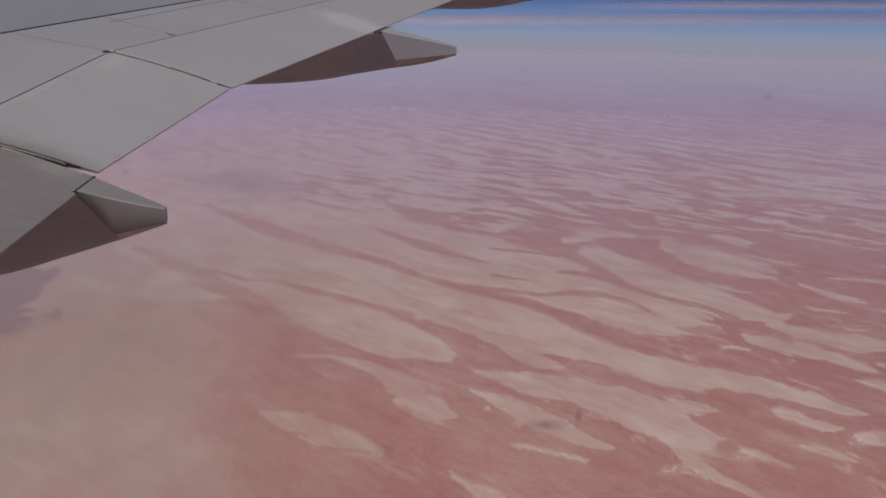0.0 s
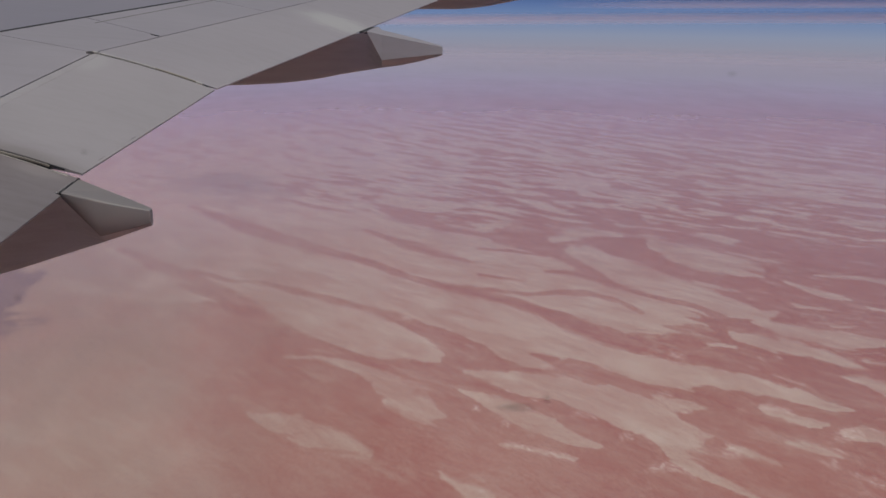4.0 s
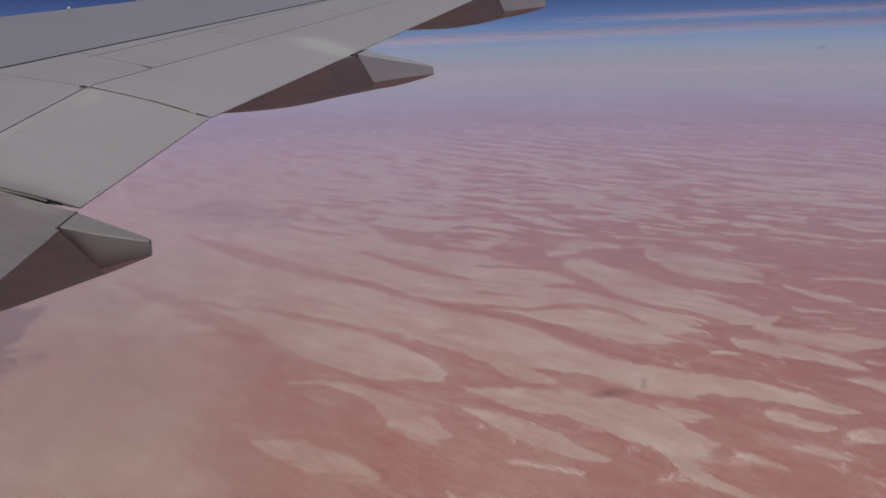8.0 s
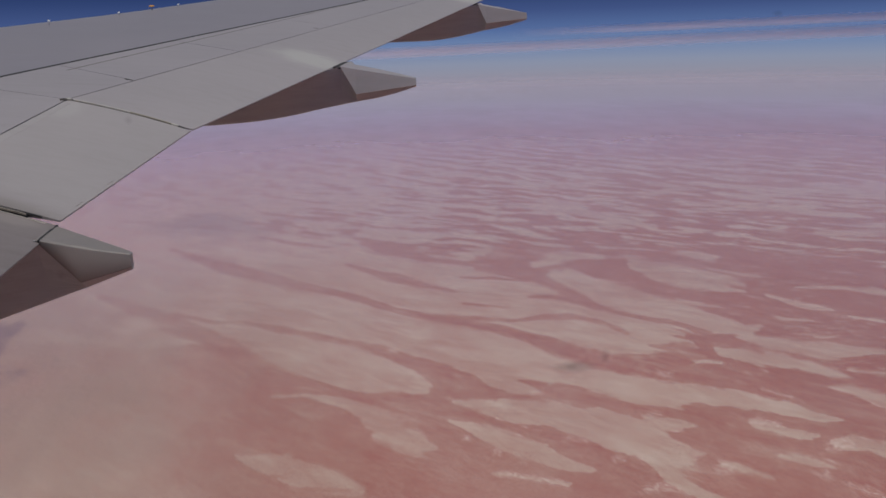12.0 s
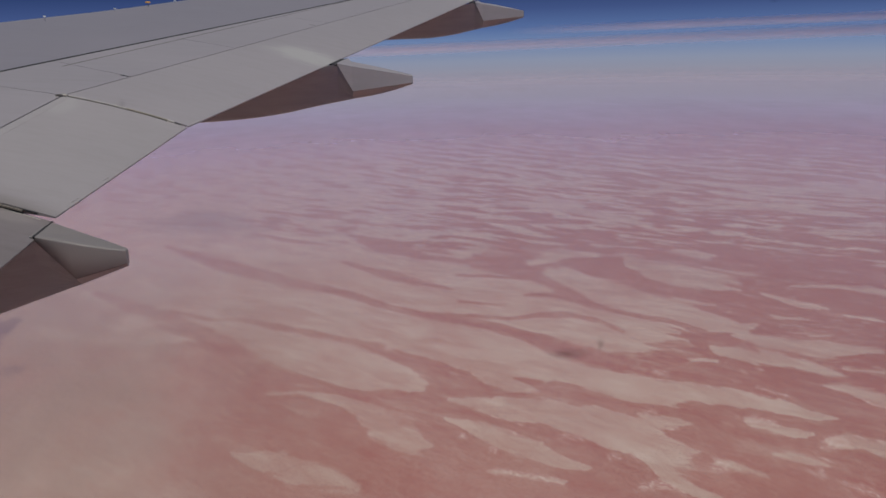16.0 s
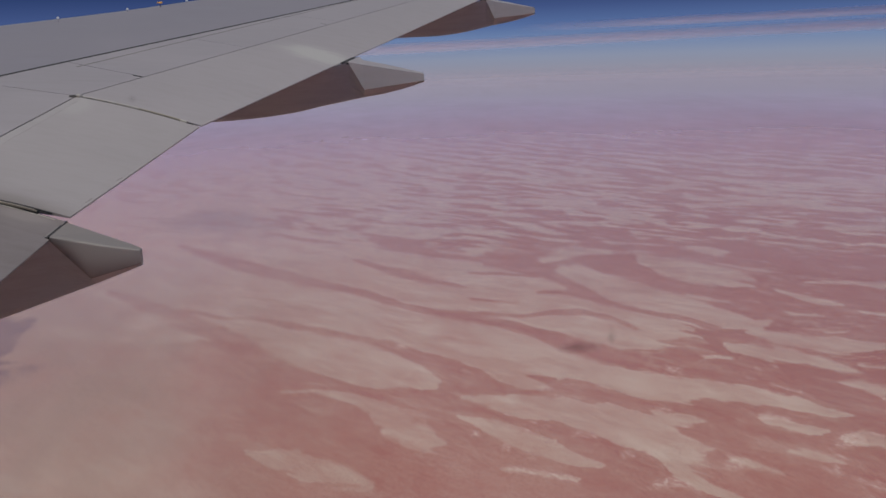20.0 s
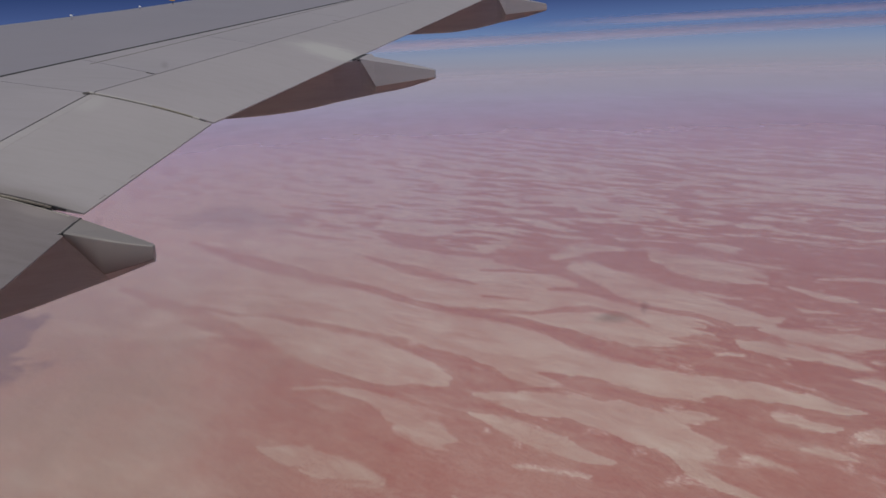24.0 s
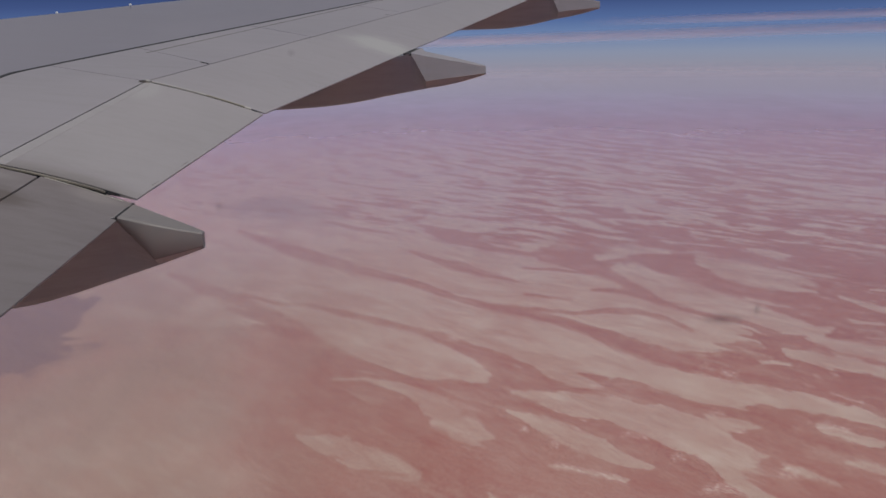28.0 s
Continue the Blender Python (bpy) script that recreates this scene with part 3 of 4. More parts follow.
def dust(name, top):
    """Lilac haze painted on flat sheets, thicker away from the camera: two thin lower veils take a little each, the top
    one the rest.
    """
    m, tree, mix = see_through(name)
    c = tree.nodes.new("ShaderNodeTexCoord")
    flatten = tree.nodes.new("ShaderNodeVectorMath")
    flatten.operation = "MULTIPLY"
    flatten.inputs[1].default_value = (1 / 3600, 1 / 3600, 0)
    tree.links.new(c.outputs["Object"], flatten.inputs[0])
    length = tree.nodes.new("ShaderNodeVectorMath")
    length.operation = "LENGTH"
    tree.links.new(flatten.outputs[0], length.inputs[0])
    # haze painted as opacity by distance from the point below the camera
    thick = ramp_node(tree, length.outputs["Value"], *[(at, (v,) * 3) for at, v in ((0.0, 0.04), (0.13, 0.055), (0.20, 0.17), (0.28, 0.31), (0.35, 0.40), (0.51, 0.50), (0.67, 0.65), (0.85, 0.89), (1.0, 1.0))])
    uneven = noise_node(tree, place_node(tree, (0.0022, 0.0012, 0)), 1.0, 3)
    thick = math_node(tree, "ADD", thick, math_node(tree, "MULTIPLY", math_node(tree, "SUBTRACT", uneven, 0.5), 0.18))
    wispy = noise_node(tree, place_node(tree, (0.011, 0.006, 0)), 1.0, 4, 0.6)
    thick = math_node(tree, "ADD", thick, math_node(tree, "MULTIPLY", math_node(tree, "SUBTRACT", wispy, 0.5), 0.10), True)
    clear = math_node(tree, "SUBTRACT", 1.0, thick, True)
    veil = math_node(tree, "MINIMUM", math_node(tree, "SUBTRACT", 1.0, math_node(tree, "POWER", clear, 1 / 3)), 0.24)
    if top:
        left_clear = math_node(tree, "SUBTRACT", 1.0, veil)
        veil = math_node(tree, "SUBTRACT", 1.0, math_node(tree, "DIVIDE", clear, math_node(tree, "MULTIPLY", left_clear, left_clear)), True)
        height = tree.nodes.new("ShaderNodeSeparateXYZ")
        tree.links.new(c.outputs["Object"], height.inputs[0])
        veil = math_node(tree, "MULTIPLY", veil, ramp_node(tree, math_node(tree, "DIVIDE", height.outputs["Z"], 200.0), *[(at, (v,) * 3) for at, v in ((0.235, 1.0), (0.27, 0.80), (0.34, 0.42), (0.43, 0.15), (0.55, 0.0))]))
    haze_tint = ramp_node(tree, math_node(tree, "MULTIPLY", length.outputs["Value"], 0.7), (0.09, (0.590, 0.503, 0.640)), (0.24, (0.634, 0.556, 0.742)), (0.40, (0.660, 0.592, 0.820)), (0.58, (0.583, 0.538, 0.728)), (0.70, (0.530, 0.507, 0.660)), (0.78, (0.520, 0.512, 0.650)), (0.90, (0.515, 0.512, 0.630)))
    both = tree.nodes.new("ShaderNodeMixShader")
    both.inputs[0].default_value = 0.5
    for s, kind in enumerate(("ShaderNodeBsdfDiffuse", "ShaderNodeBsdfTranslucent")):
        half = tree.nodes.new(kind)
        tree.links.new(haze_tint, half.inputs["Color"])
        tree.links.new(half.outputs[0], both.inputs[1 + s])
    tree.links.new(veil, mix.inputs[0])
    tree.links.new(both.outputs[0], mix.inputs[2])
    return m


haze = tagged(new("haze", ring_mesh("haze", [(0.05, 16), (250, 16), (600, 16), (1200, 16), (2600, 16), (3900, 16), (4150, 46), (4400, 83), (4650, 116), (4900, 150)], lifts=(-6, -3, 0))), "lilac sheets over the desert with haze painted thicker away from the camera", "haze", kind="structure")
haze.data.materials.append(dust("low_haze_sheet", False))
haze.data.materials.append(dust("high_haze_sheet", True))
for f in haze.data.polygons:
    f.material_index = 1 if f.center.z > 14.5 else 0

# glowing backdrop: horizon haze and sky gradient painted by height
BACKDROP_GLOW, tree, mix = see_through("backdrop_glow")
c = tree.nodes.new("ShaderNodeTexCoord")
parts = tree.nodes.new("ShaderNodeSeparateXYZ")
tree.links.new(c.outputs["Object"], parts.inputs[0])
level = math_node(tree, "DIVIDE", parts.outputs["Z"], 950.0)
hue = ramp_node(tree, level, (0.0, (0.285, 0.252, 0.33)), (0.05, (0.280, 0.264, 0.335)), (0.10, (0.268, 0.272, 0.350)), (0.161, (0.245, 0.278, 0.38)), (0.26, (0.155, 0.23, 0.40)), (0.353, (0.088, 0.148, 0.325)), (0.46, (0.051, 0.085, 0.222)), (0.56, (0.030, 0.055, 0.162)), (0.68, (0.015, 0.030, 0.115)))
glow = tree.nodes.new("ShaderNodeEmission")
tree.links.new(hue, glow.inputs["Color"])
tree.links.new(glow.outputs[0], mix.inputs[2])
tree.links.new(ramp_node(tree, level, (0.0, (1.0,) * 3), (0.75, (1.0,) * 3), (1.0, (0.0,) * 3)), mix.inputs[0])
backdrop = tagged(new("backdrop", ring_mesh("backdrop", [(4950, -2), (4950, 150), (4950, 300), (4950, 950)])), "glowing backdrop painted with hazy distance and pale lower sky", "sky", kind="structure")
backdrop.data.materials.append(BACKDROP_GLOW)

CIRRUS, tree, mix = see_through("cirrus_ice")
where = place_node(tree, (0.0007, 0.0007, 0.0025))
c = tree.nodes.new("ShaderNodeTexCoord")
parts = tree.nodes.new("ShaderNodeSeparateXYZ")
tree.links.new(c.outputs["UV"], parts.inputs[0])
across = math_node(tree, "MULTIPLY", math_node(tree, "SUBTRACT", parts.outputs["Y"], math_node(tree, "MULTIPLY", parts.outputs["Y"], parts.outputs["Y"])), 4.0)
ends = math_node(tree, "MULTIPLY", math_node(tree, "SUBTRACT", parts.outputs["X"], math_node(tree, "MULTIPLY", parts.outputs["X"], parts.outputs["X"])), 7.0, True)
wisp = math_node(tree, "ADD", 0.52, math_node(tree, "MULTIPLY", noise_node(tree, where, 3.0, 4, 0.5), 0.6))
tree.links.new(math_node(tree, "MULTIPLY", math_node(tree, "MULTIPLY", math_node(tree, "POWER", across, 1.5), ends), math_node(tree, "MULTIPLY", wisp, 0.84), True), mix.inputs[0])
both = tree.nodes.new("ShaderNodeAddShader")
for s, kind in enumerate(("ShaderNodeBsdfDiffuse", "ShaderNodeBsdfTranslucent")):
    half = tree.nodes.new(kind)
    half.inputs["Color"].default_value = (0.46, 0.40, 0.43, 1)
    tree.links.new(half.outputs[0], both.inputs[s])
tree.links.new(both.outputs[0], mix.inputs[2])


def cirrus(from_deg, to_deg, low_deg, high_deg, thick_deg, bow, radius):
    """A long ice cloud far out: a band in the air between two headings, rising from low to high."""
    bm = bmesh.new()
    uv = bm.loops.layers.uv.new("UVMap")
    steps, rows = 80, 6
    grid = []
    for s in range(steps + 1):
        q = s / steps
        head, mid = radians(from_deg + (to_deg - from_deg) * q), low_deg + (high_deg - low_deg) * q + bow * 4 * q * (1 - q)
        line = []
        for r in range(rows + 1):
            el = radians(mid + thick_deg * (r / rows - 0.5))
            out = radius + 4 * math.sin(math.pi * r / rows)
            line.append((bm.verts.new((math.sin(head) * out, math.cos(head) * out, EYE_HEIGHT + math.tan(el) * out)), (q, r / rows)))
        grid.append(line)
    for s in range(steps):
        for r in range(rows):
            four = [grid[s][r], grid[s + 1][r], grid[s + 1][r + 1], grid[s][r + 1]]
            f = bm.faces.new([v for v, _ in four])
            f.smooth = True
            for loop, (_, at) in zip(f.loops, four):
                loop[uv].uv = at
    me = bpy.data.meshes.new("cirrus_cloud")
    bm.to_mesh(me)
    bm.free()
    me.materials.append(CIRRUS)
    return tagged(new("cirrus_cloud", me), "thin pinkish cirrus streak low in the blue sky", "cloud", "cirrus streaks", "structure")


cirrus(-12, 60, -0.75, 0.40, 0.92, 0.05, 4450)
cirrus(9, 72, 0.52, 1.25, 0.72, 0.0, 4400)


# ---- the wing ----
SC = 1.15               # wing plan to metres
def at_eye(x, y, z):
    """From the wing plan, whose origin is the eye, to the world."""
    return Vector((x * SC, y * SC, z * SC + EYE_HEIGHT))


def part(name, bm, mat, parent, label="", smooth=False):
    bmesh.ops.recalc_face_normals(bm, faces=bm.faces[:])
    me = bpy.data.meshes.new(name)
    for f in bm.faces:
        f.smooth = smooth
    bm.to_mesh(me)
    bm.free()
    me.materials.append(mat)
    ob = new(name, me)
    ob.parent = parent
    return tagged(ob, label)


def hinge(y):
    """The line at which flaps and spoilers meet the wing."""
    if y > 7.3:
        return -2.55 + 0.435 * (y - 7.3), -0.35 + 0.1375 * (y - 7.3)
    return -2.55 + 0.193 * (y - 7.3), -0.35 + 0.203 * (y - 7.3)


def chord(y):
    """From the hinge line forward to the leading edge."""
    return 4.75 - 0.135 * (y - 8) if y > 8 else 4.75 - 0.36 * (y - 8)


def skin(y, c):
    """The upper surface, c forward of the hinge."""
    x, z = hinge(y)
    full = chord(y)
    s = 0.080 * c - 0.006 * c * c + 0.0017 * min(4.0, max(0.0, 12.5 - y)) * c * c
    nose = max(0.0, c / full - 0.72) / 0.28
    return x - c, y, z + s - 0.30 * nose * nose


def belly(y, c):
    x, z = hinge(y)
    q = min(1, max(0, c / chord(y)))
    return x - c, y, z - 0.12 - 0.62 * math.sin(math.pi * min(1, q * 0.9 + 0.08)) ** 0.8 * (1 - 0.02 * y) - 0.12 * q


def sheet(spans, chords, top, thick):
    """A closed panel: top(y, c) over the given spans and chord fractions, thick downwards."""
    bm = bmesh.new()
    up = [[bm.verts.new(at_eye(*top(y, c))) for c in chords] for y in spans]
    down = [[bm.verts.new(v.co - Vector((0, 0, thick))) for v in row] for row in up]
    n, m = len(spans), len(chords)
    for grid in (up, down):
        for i in range(n - 1):
            for j in range(m - 1):
                bm.faces.new((grid[i][j], grid[i + 1][j], grid[i + 1][j + 1], grid[i][j + 1])).smooth = True
    rim = [(0, j) for j in range(m)] + [(i, m - 1) for i in range(1, n)] + [(n - 1, j) for j in range(m - 2, -1, -1)] + [(i, 0) for i in range(n - 2, 0, -1)]
    for (i, j), (k, q) in zip(rim, rim[1:] + rim[:1]):
        bm.faces.new((up[i][j], up[k][q], down[k][q], down[i][j]))
    return bm


def spread(low, high, n):
    return [low + (high - low) * i / (n - 1) for i in range(n)]


wing = tagged(new("aircraft_wing"), "grey enamelled airliner wing with flaps up and track fairings", "aircraft wing")
wing.location = at_eye(-3, 6, -1)
WING_AT = wing.location.copy()


def spar_line(y):
    return 1.107 - 0.0375 * (y - 8.01)


SPANS = spread(0.14, 26, 48)
# dark core that shows in the gaps
bm = bmesh.new()
loops = []
for y in SPANS:
    cs = [chord(y) * q for q in (0, .1, .2, .35, .5, .65, .8, .9, .97)]
    ring = [bm.verts.new(at_eye(*skin(y, c)) - Vector((0, 0, 0.045))) for c in cs] + [bm.verts.new(at_eye(*belly(y, c))) for c in reversed(cs)]
    loops.append(ring)
for p_, q_ in zip(loops, loops[1:]):
    for s in range(len(p_)):
        bm.faces.new((p_[s], p_[(s + 1) % len(p_)], q_[(s + 1) % len(p_)], q_[s]))
bm.faces.new(loops[0])
bm.faces.new(loops[-1])
part("wing_core", bm, GAP, wing, "dark inner structure seen in the gaps")

# fixed skin ahead of the spoilers
part("wing_skin", sheet(SPANS, spread(0, 1, 26), lambda y, q: skin(y, spar_line(y) + 0.026 + (chord(y) - spar_line(y)) * q), 0.028), SKIN_GREY, wing, "smooth grey upper wing skin")


def lifted(y, c, up):
    x, y_, z = skin(y, c)
    return x, y_, z + up


# near-black strip added over the joint in place of the gap's shade
part("spar_gap_strip", sheet(SPANS, spread(0, 1, 4), lambda y, q: lifted(y, spar_line(y) - 0.022 + 0.046 * q, 0.0015), 0.012), GAP, wing, "dark strip laid over the spar joint in place of its shaded gap")


def raked(y, c):
    """The upper surface, along joints that run square to the hinge line."""
    return skin(y + (0.30 + 0.17 * min(1, max(0, (y - 7.31) / 0.7))) * c, c)


# spoiler panels between spar line and hinge
def spoiler(y0, y1, c0=lambda y: 0.010, c1=lambda y: spar_line(y) - 0.026):
    return part("spoiler", sheet(spread(y0 + 0.0035, y1 - 0.0035, 12), spread(0, 1, 8), lambda y, q: raked(y, c0(y) + (c1(y) - c0(y)) * q), 0.026), WING_GREY, wing)


INNER = 0.834           # the second line behind the spar line
spoiler(0.16, 4.9)
spoiler(4.9, 7.3)
spoiler(7.3, 8.1)
for y0, y1 in ((8.1, 9.75), (9.75, 11.9), (11.9, 14.8)):
    spoiler(y0, y1, c1=lambda y: INNER - 0.014)
    part("access_panel", sheet(spread(y0 + 0.004, y1 - 0.004, 6), spread(0, 1, 4), lambda y, q: raked(y, INNER + 0.006 + (spar_line(y) - 0.032 - INNER) * q), 0.024), WING_GREY, wing)
part("panel_joint", sheet(spread(8.4, 15.3, 14), spread(0, 1, 3), lambda y, q: lifted(y, INNER - 0.014 + 0.020 * q, 0.001), 0.010), SEAL, wing, "dark joint behind the spoiler panels")
for y0, y1 in ((14.8, 17.5), (17.5, 20), (20, 25.8)):
    spoiler(y0, y1)


# trailing edge
def te(y):
    if y > 7.3:
        return -1.571 + 0.404 * (y - 7.3), -0.644 + 0.157 * (y - 7.3)
    return -1.571 + 0.2265 * (y - 7.3), -0.644 + 0.184 * (y - 7.3)


def flap_top(y, q):
    """q 0 at the hinge line, 1 at the trailing edge; slightly cambered."""
    (hx, hz), (tx, tz) = hinge(y), te(y)
    return hx + (tx - hx) * q, y, hz + (tz - hz) * q + 0.018 * math.sin(math.pi * q)


def wedge(y0, y1, top, deep=0.17, n=14):
    """A flap: thick at the hinge, sharp at the trailing edge."""
    bm = bmesh.new()
    up, low = [], []
    for y in spread(y0, y1, n):
        ps = [at_eye(*top(y, q)) for q in spread(0.006, 1, 12)]
        up.append([bm.verts.new(v) for v in ps])
        low.append([bm.verts.new(v - Vector((0, 0, 0.012 + deep * (1 - q) ** 1.2))) for v, q in zip(ps, spread(0, 1, 12))])
    for i in range(n - 1):
        for j in range(11):
            bm.faces.new((up[i][j], up[i + 1][j], up[i + 1][j + 1], up[i][j + 1]))
            bm.faces.new((low[i][j], low[i][j + 1], low[i + 1][j + 1], low[i + 1][j]))
        bm.faces.new((up[i][11], up[i + 1][11], low[i + 1][11], low[i][11]))
        bm.faces.new((up[i][0], low[i][0], low[i + 1][0], up[i + 1][0]))
    for i in (0, n - 1):
        bm.faces.new(up[i] + low[i][::-1])
    return bm


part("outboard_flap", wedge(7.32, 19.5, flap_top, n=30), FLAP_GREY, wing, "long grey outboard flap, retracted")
def between(top, q0, q1):
    return lambda y, q: top(y, q0 + (q1 - q0) * q)


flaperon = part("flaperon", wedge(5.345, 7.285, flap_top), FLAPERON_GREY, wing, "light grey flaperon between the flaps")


# the front bevel's brightness is put into this strip's paler colour
def bevel_top(y, q):
    x, y_, z = flap_top(y, 0.012 + (0.085 - 0.018 * (y - 5.35)) * q)
    return x, y_, z + 0.0014


part("edge_strip", sheet(spread(5.35, 7.26, 10), spread(0, 1, 5), bevel_top, 0.004), PALE_EDGE, flaperon, "paler strip along the flaperon's front edge")
def inner_top(y, q):
    hx, hz = hinge(y)
    tx, tz = -2.04 - 0.01 * (y - 5.05), -1.078 + (0.17 if y > 5.05 else 0.08) * (y - 5.05)
    return hx + (tx - hx) * q, y, hz + (tz - hz) * q + 0.018 * math.sin(math.pi * q)


part("inboard_flap", wedge(0.16, 5.335, between(inner_top, 0.37, 1), n=40, deep=0.12), DARK_GREY, wing, "grey inboard flap with faint stains")
part("flap_cover", sheet(spread(0.16, 5.30, 18), spread(0, 1, 8), lambda y, q: inner_top(y, 0.012 + 0.345 * q), 0.02), DARK_GREY, wing)


def eased(rows, n=4):
    """Rows with a smooth curve through them, n steps to each stretch."""
    pts = [rows[0]] + list(rows) + [rows[-1]]
    out = []
    for p0, p1, p2, p3 in zip(pts, pts[1:], pts[2:], pts[3:]):
        for s in range(n):
            u = s / n
            out.append(tuple(0.5 * (2 * b + (c - a) * u + (2 * a - 5 * b + 4 * c - d) * u * u + (3 * b - a - 3 * c + d) * u ** 3) for a, b, c, d in zip(p0, p1, p2, p3)))
    return out + [tuple(rows[-1])]


# track fairings: a boat-shaped body, and a faceted tail that takes over behind the slanting seam
def fairing(y, k, front, seam, mid, tip, tone, bulge=0.02, sweep=0.404, rise=0.157, rounded_tail=False):
    """front: stations (x, top, keel, half width); seam: (x, z) of its upper end; mid: (x, top, knee, keel) of its lower end; tip: (x, top, keel)."""
    def loft(rings, name, mat, parent, label, smooth=False):
        bm = bmesh.new()
        made = [[bm.verts.new(at_eye(x, y + dy, z)) for x, dy, z in r] for r in rings]
        for p_, q_ in zip(made, made[1:]):
            for s in range(len(p_)):
                bm.faces.new((p_[s], p_[(s + 1) % len(p_)], q_[(s + 1) % len(p_)], q_[s]))
        bm.faces.new(made[0])
        bm.faces.new(made[-1])
        bmesh.ops.remove_doubles(bm, verts=bm.verts[:], dist=0.0005)
        ob = part(name, bm, mat, parent, label, smooth)
        for f in ob.data.polygons:
            if f.normal.z > 0.35 or len(f.vertices) > 4:
                f.use_smooth = False
        return ob

    def hull(x, w, top, keel):
        """Open V with a rounded keel, from one upper edge round to the other."""
        deep = top - keel
        half = [(1 - 0.86 * b, b) for b in (0.0, 0.2, 0.4, 0.6, 0.75)] + [(0.285, 0.84), (0.215, 0.92), (0.125, 0.98)]
        return [(x, -w * a, top - deep * b) for a, b in half] + [(x, 0, keel)] + [(x, w * a, top - deep * b) for a, b in reversed(half)]

    (sx, sz), (mx, mt, mk, ml), (tx, tt, tl) = seam, mid, tip
    w = 0.16 * k
    rings = [hull(x, hw, top, keel) for x, top, keel, hw in eased(front)]
    lean = (lambda dy: rise * dy) if rounded_tail else (lambda dy: rise * max(0, dy))
    rings.append(hull(sx, w, sz - 0.004, front[-1][2] + (ml - front[-1][2]) * (sx - front[-1][0]) / (mx - front[-1][0])))
    if rounded_tail:
        rings[-1] = [(x, dy, z + lean(dy)) for x, dy, z in rings[-1]]
    slim = 0.735 if rounded_tail else 1
    rings.append(hull(mx, w * 0.96 * slim, mk, ml))
    for s in (0.3, 0.6, 0.85, 1.0):
        x, kz = mx + (tx - mx) * s, mk + (tl + 0.02 - mk) * s
        rings.append(hull(x, w * (0.96 - 0.55 * s) * slim * (1 - 0.55 * s ** 4 if rounded_tail else 1), kz, ml + (tl - ml) * s - bulge * math.sin(math.pi * s)))
    shell = loft(rings, "track_fairing", FAIRING_GREY, wing, "boat-shaped grey flap track fairing with darker underside")
    # tail: ridge, shoulder and knee
    def flat_cap(x, wt, top, wk, knee):
        return [(x, -wk, knee), (x, -wt, top - 0.006), (x, -wt * 0.8, top), (x, wt * 0.8, top), (x, wt, top - 0.006), (x, wk, knee)]
    def bowed_cap(x, wt, top, wk, knee):
        """As cap, but with a rounded shoulder and sides that tuck in below."""
        side = []
        wk = wk * 0.87 if x > sx else wk
        for q in (0.0, 0.06, 0.14, 0.28, 0.42, 0.55, 0.66, 0.76, 0.84, 0.90, 0.95, 1.0):
            tuck = 0.17 * wk * max(0, (q - 0.40) / 0.60) ** 2 if x > sx else 0
            side.append((wt + (wk - wt) * math.sin(math.pi / 2 * min(1, q / 0.45)) - tuck, top - 0.005 + (knee - top + 0.005) * q))
        return [(x, -dy, z) for dy, z in reversed(side)] + [(x, -wt * 0.85, top), (x, wt * 0.85, top)] + [(x, dy, z) for dy, z in side]

    cap = bowed_cap if rounded_tail else flat_cap
    tail = [cap(sx, w * 1.0, sz + 0.004, w * 1.005, sz - 0.006), cap(mx, w * 0.80, mt, w * 0.975, mk - 0.002)]
    if not rounded_tail:
        # the outboard shoulder reaches farther along the flap edge
        tail[:2] = [[(x, dy * f if dy > 0 else dy, z) for x, dy, z in r] for r, f in zip(tail, (1.75, 1.35))]
    tail[0] = [(x + sweep * max(0, dy), dy, z + lean(dy)) for x, dy, z in tail[0]]
    for s in (0.35, 0.7, 0.985, 1.0):
        drop, slender = (0.006 if s == 1.0 else 0), (1 - 0.55 * s ** 4 if rounded_tail else 1)
        tail.append(cap(mx + (tx - mx) * s, slender * w * (0.80 - 0.45 * s), mt + (tt - mt) * s - drop, slender * w * (0.975 - 0.55 * s), mk + (tl + 0.018 - mk) * s))
    if not rounded_tail:
        # the top leans up to the outboard shoulder
        for r, up in zip(tail[1:], (0.040, 0.034, 0.020, 0.004, 0.0)):
            r[3:5] = [(x, dy, z + up) for x, dy, z in r[3:5]]
    loft(tail, "tail_cone", tone, shell, "lighter faceted tail cone", rounded_tail)
    # dark joint between flap edge and tail
    first, last, over, fall = (0.012, 0.023, 0.002, 0.004) if rounded_tail else (-0.085, 0.004, -0.004, 0)
    gap = [[(sx + sweep * max(0, dy) + dx, dy, sz + lean(dy) + dz) for dx, dz in ((first, -0.02), (first, over), (last, over - fall), (last, -0.03))] for dy in (-w, 0, w if rounded_tail else w * 1.7)]
    loft(gap, "joint_gap", GAP, shell, "dark joint between flap and fairing")


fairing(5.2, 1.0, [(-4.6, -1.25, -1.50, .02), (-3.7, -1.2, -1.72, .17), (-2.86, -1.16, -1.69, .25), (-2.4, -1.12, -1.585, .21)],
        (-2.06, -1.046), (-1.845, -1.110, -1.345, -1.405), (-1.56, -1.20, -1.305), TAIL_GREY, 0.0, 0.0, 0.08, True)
fairing(10.0, 1.05, [(-2.9, -.55, -.72, .02), (-2.3, -.5, -.835, .16), (-1.6, -.42, -.825, .26), (-1.08, -.36, -.775, .27), (-.7, -.29, -.705, .205)],
        (-.385, -.212), (-.22, -.245, -.53, -.625), (.478, -.378, -.476), WING_GREY)
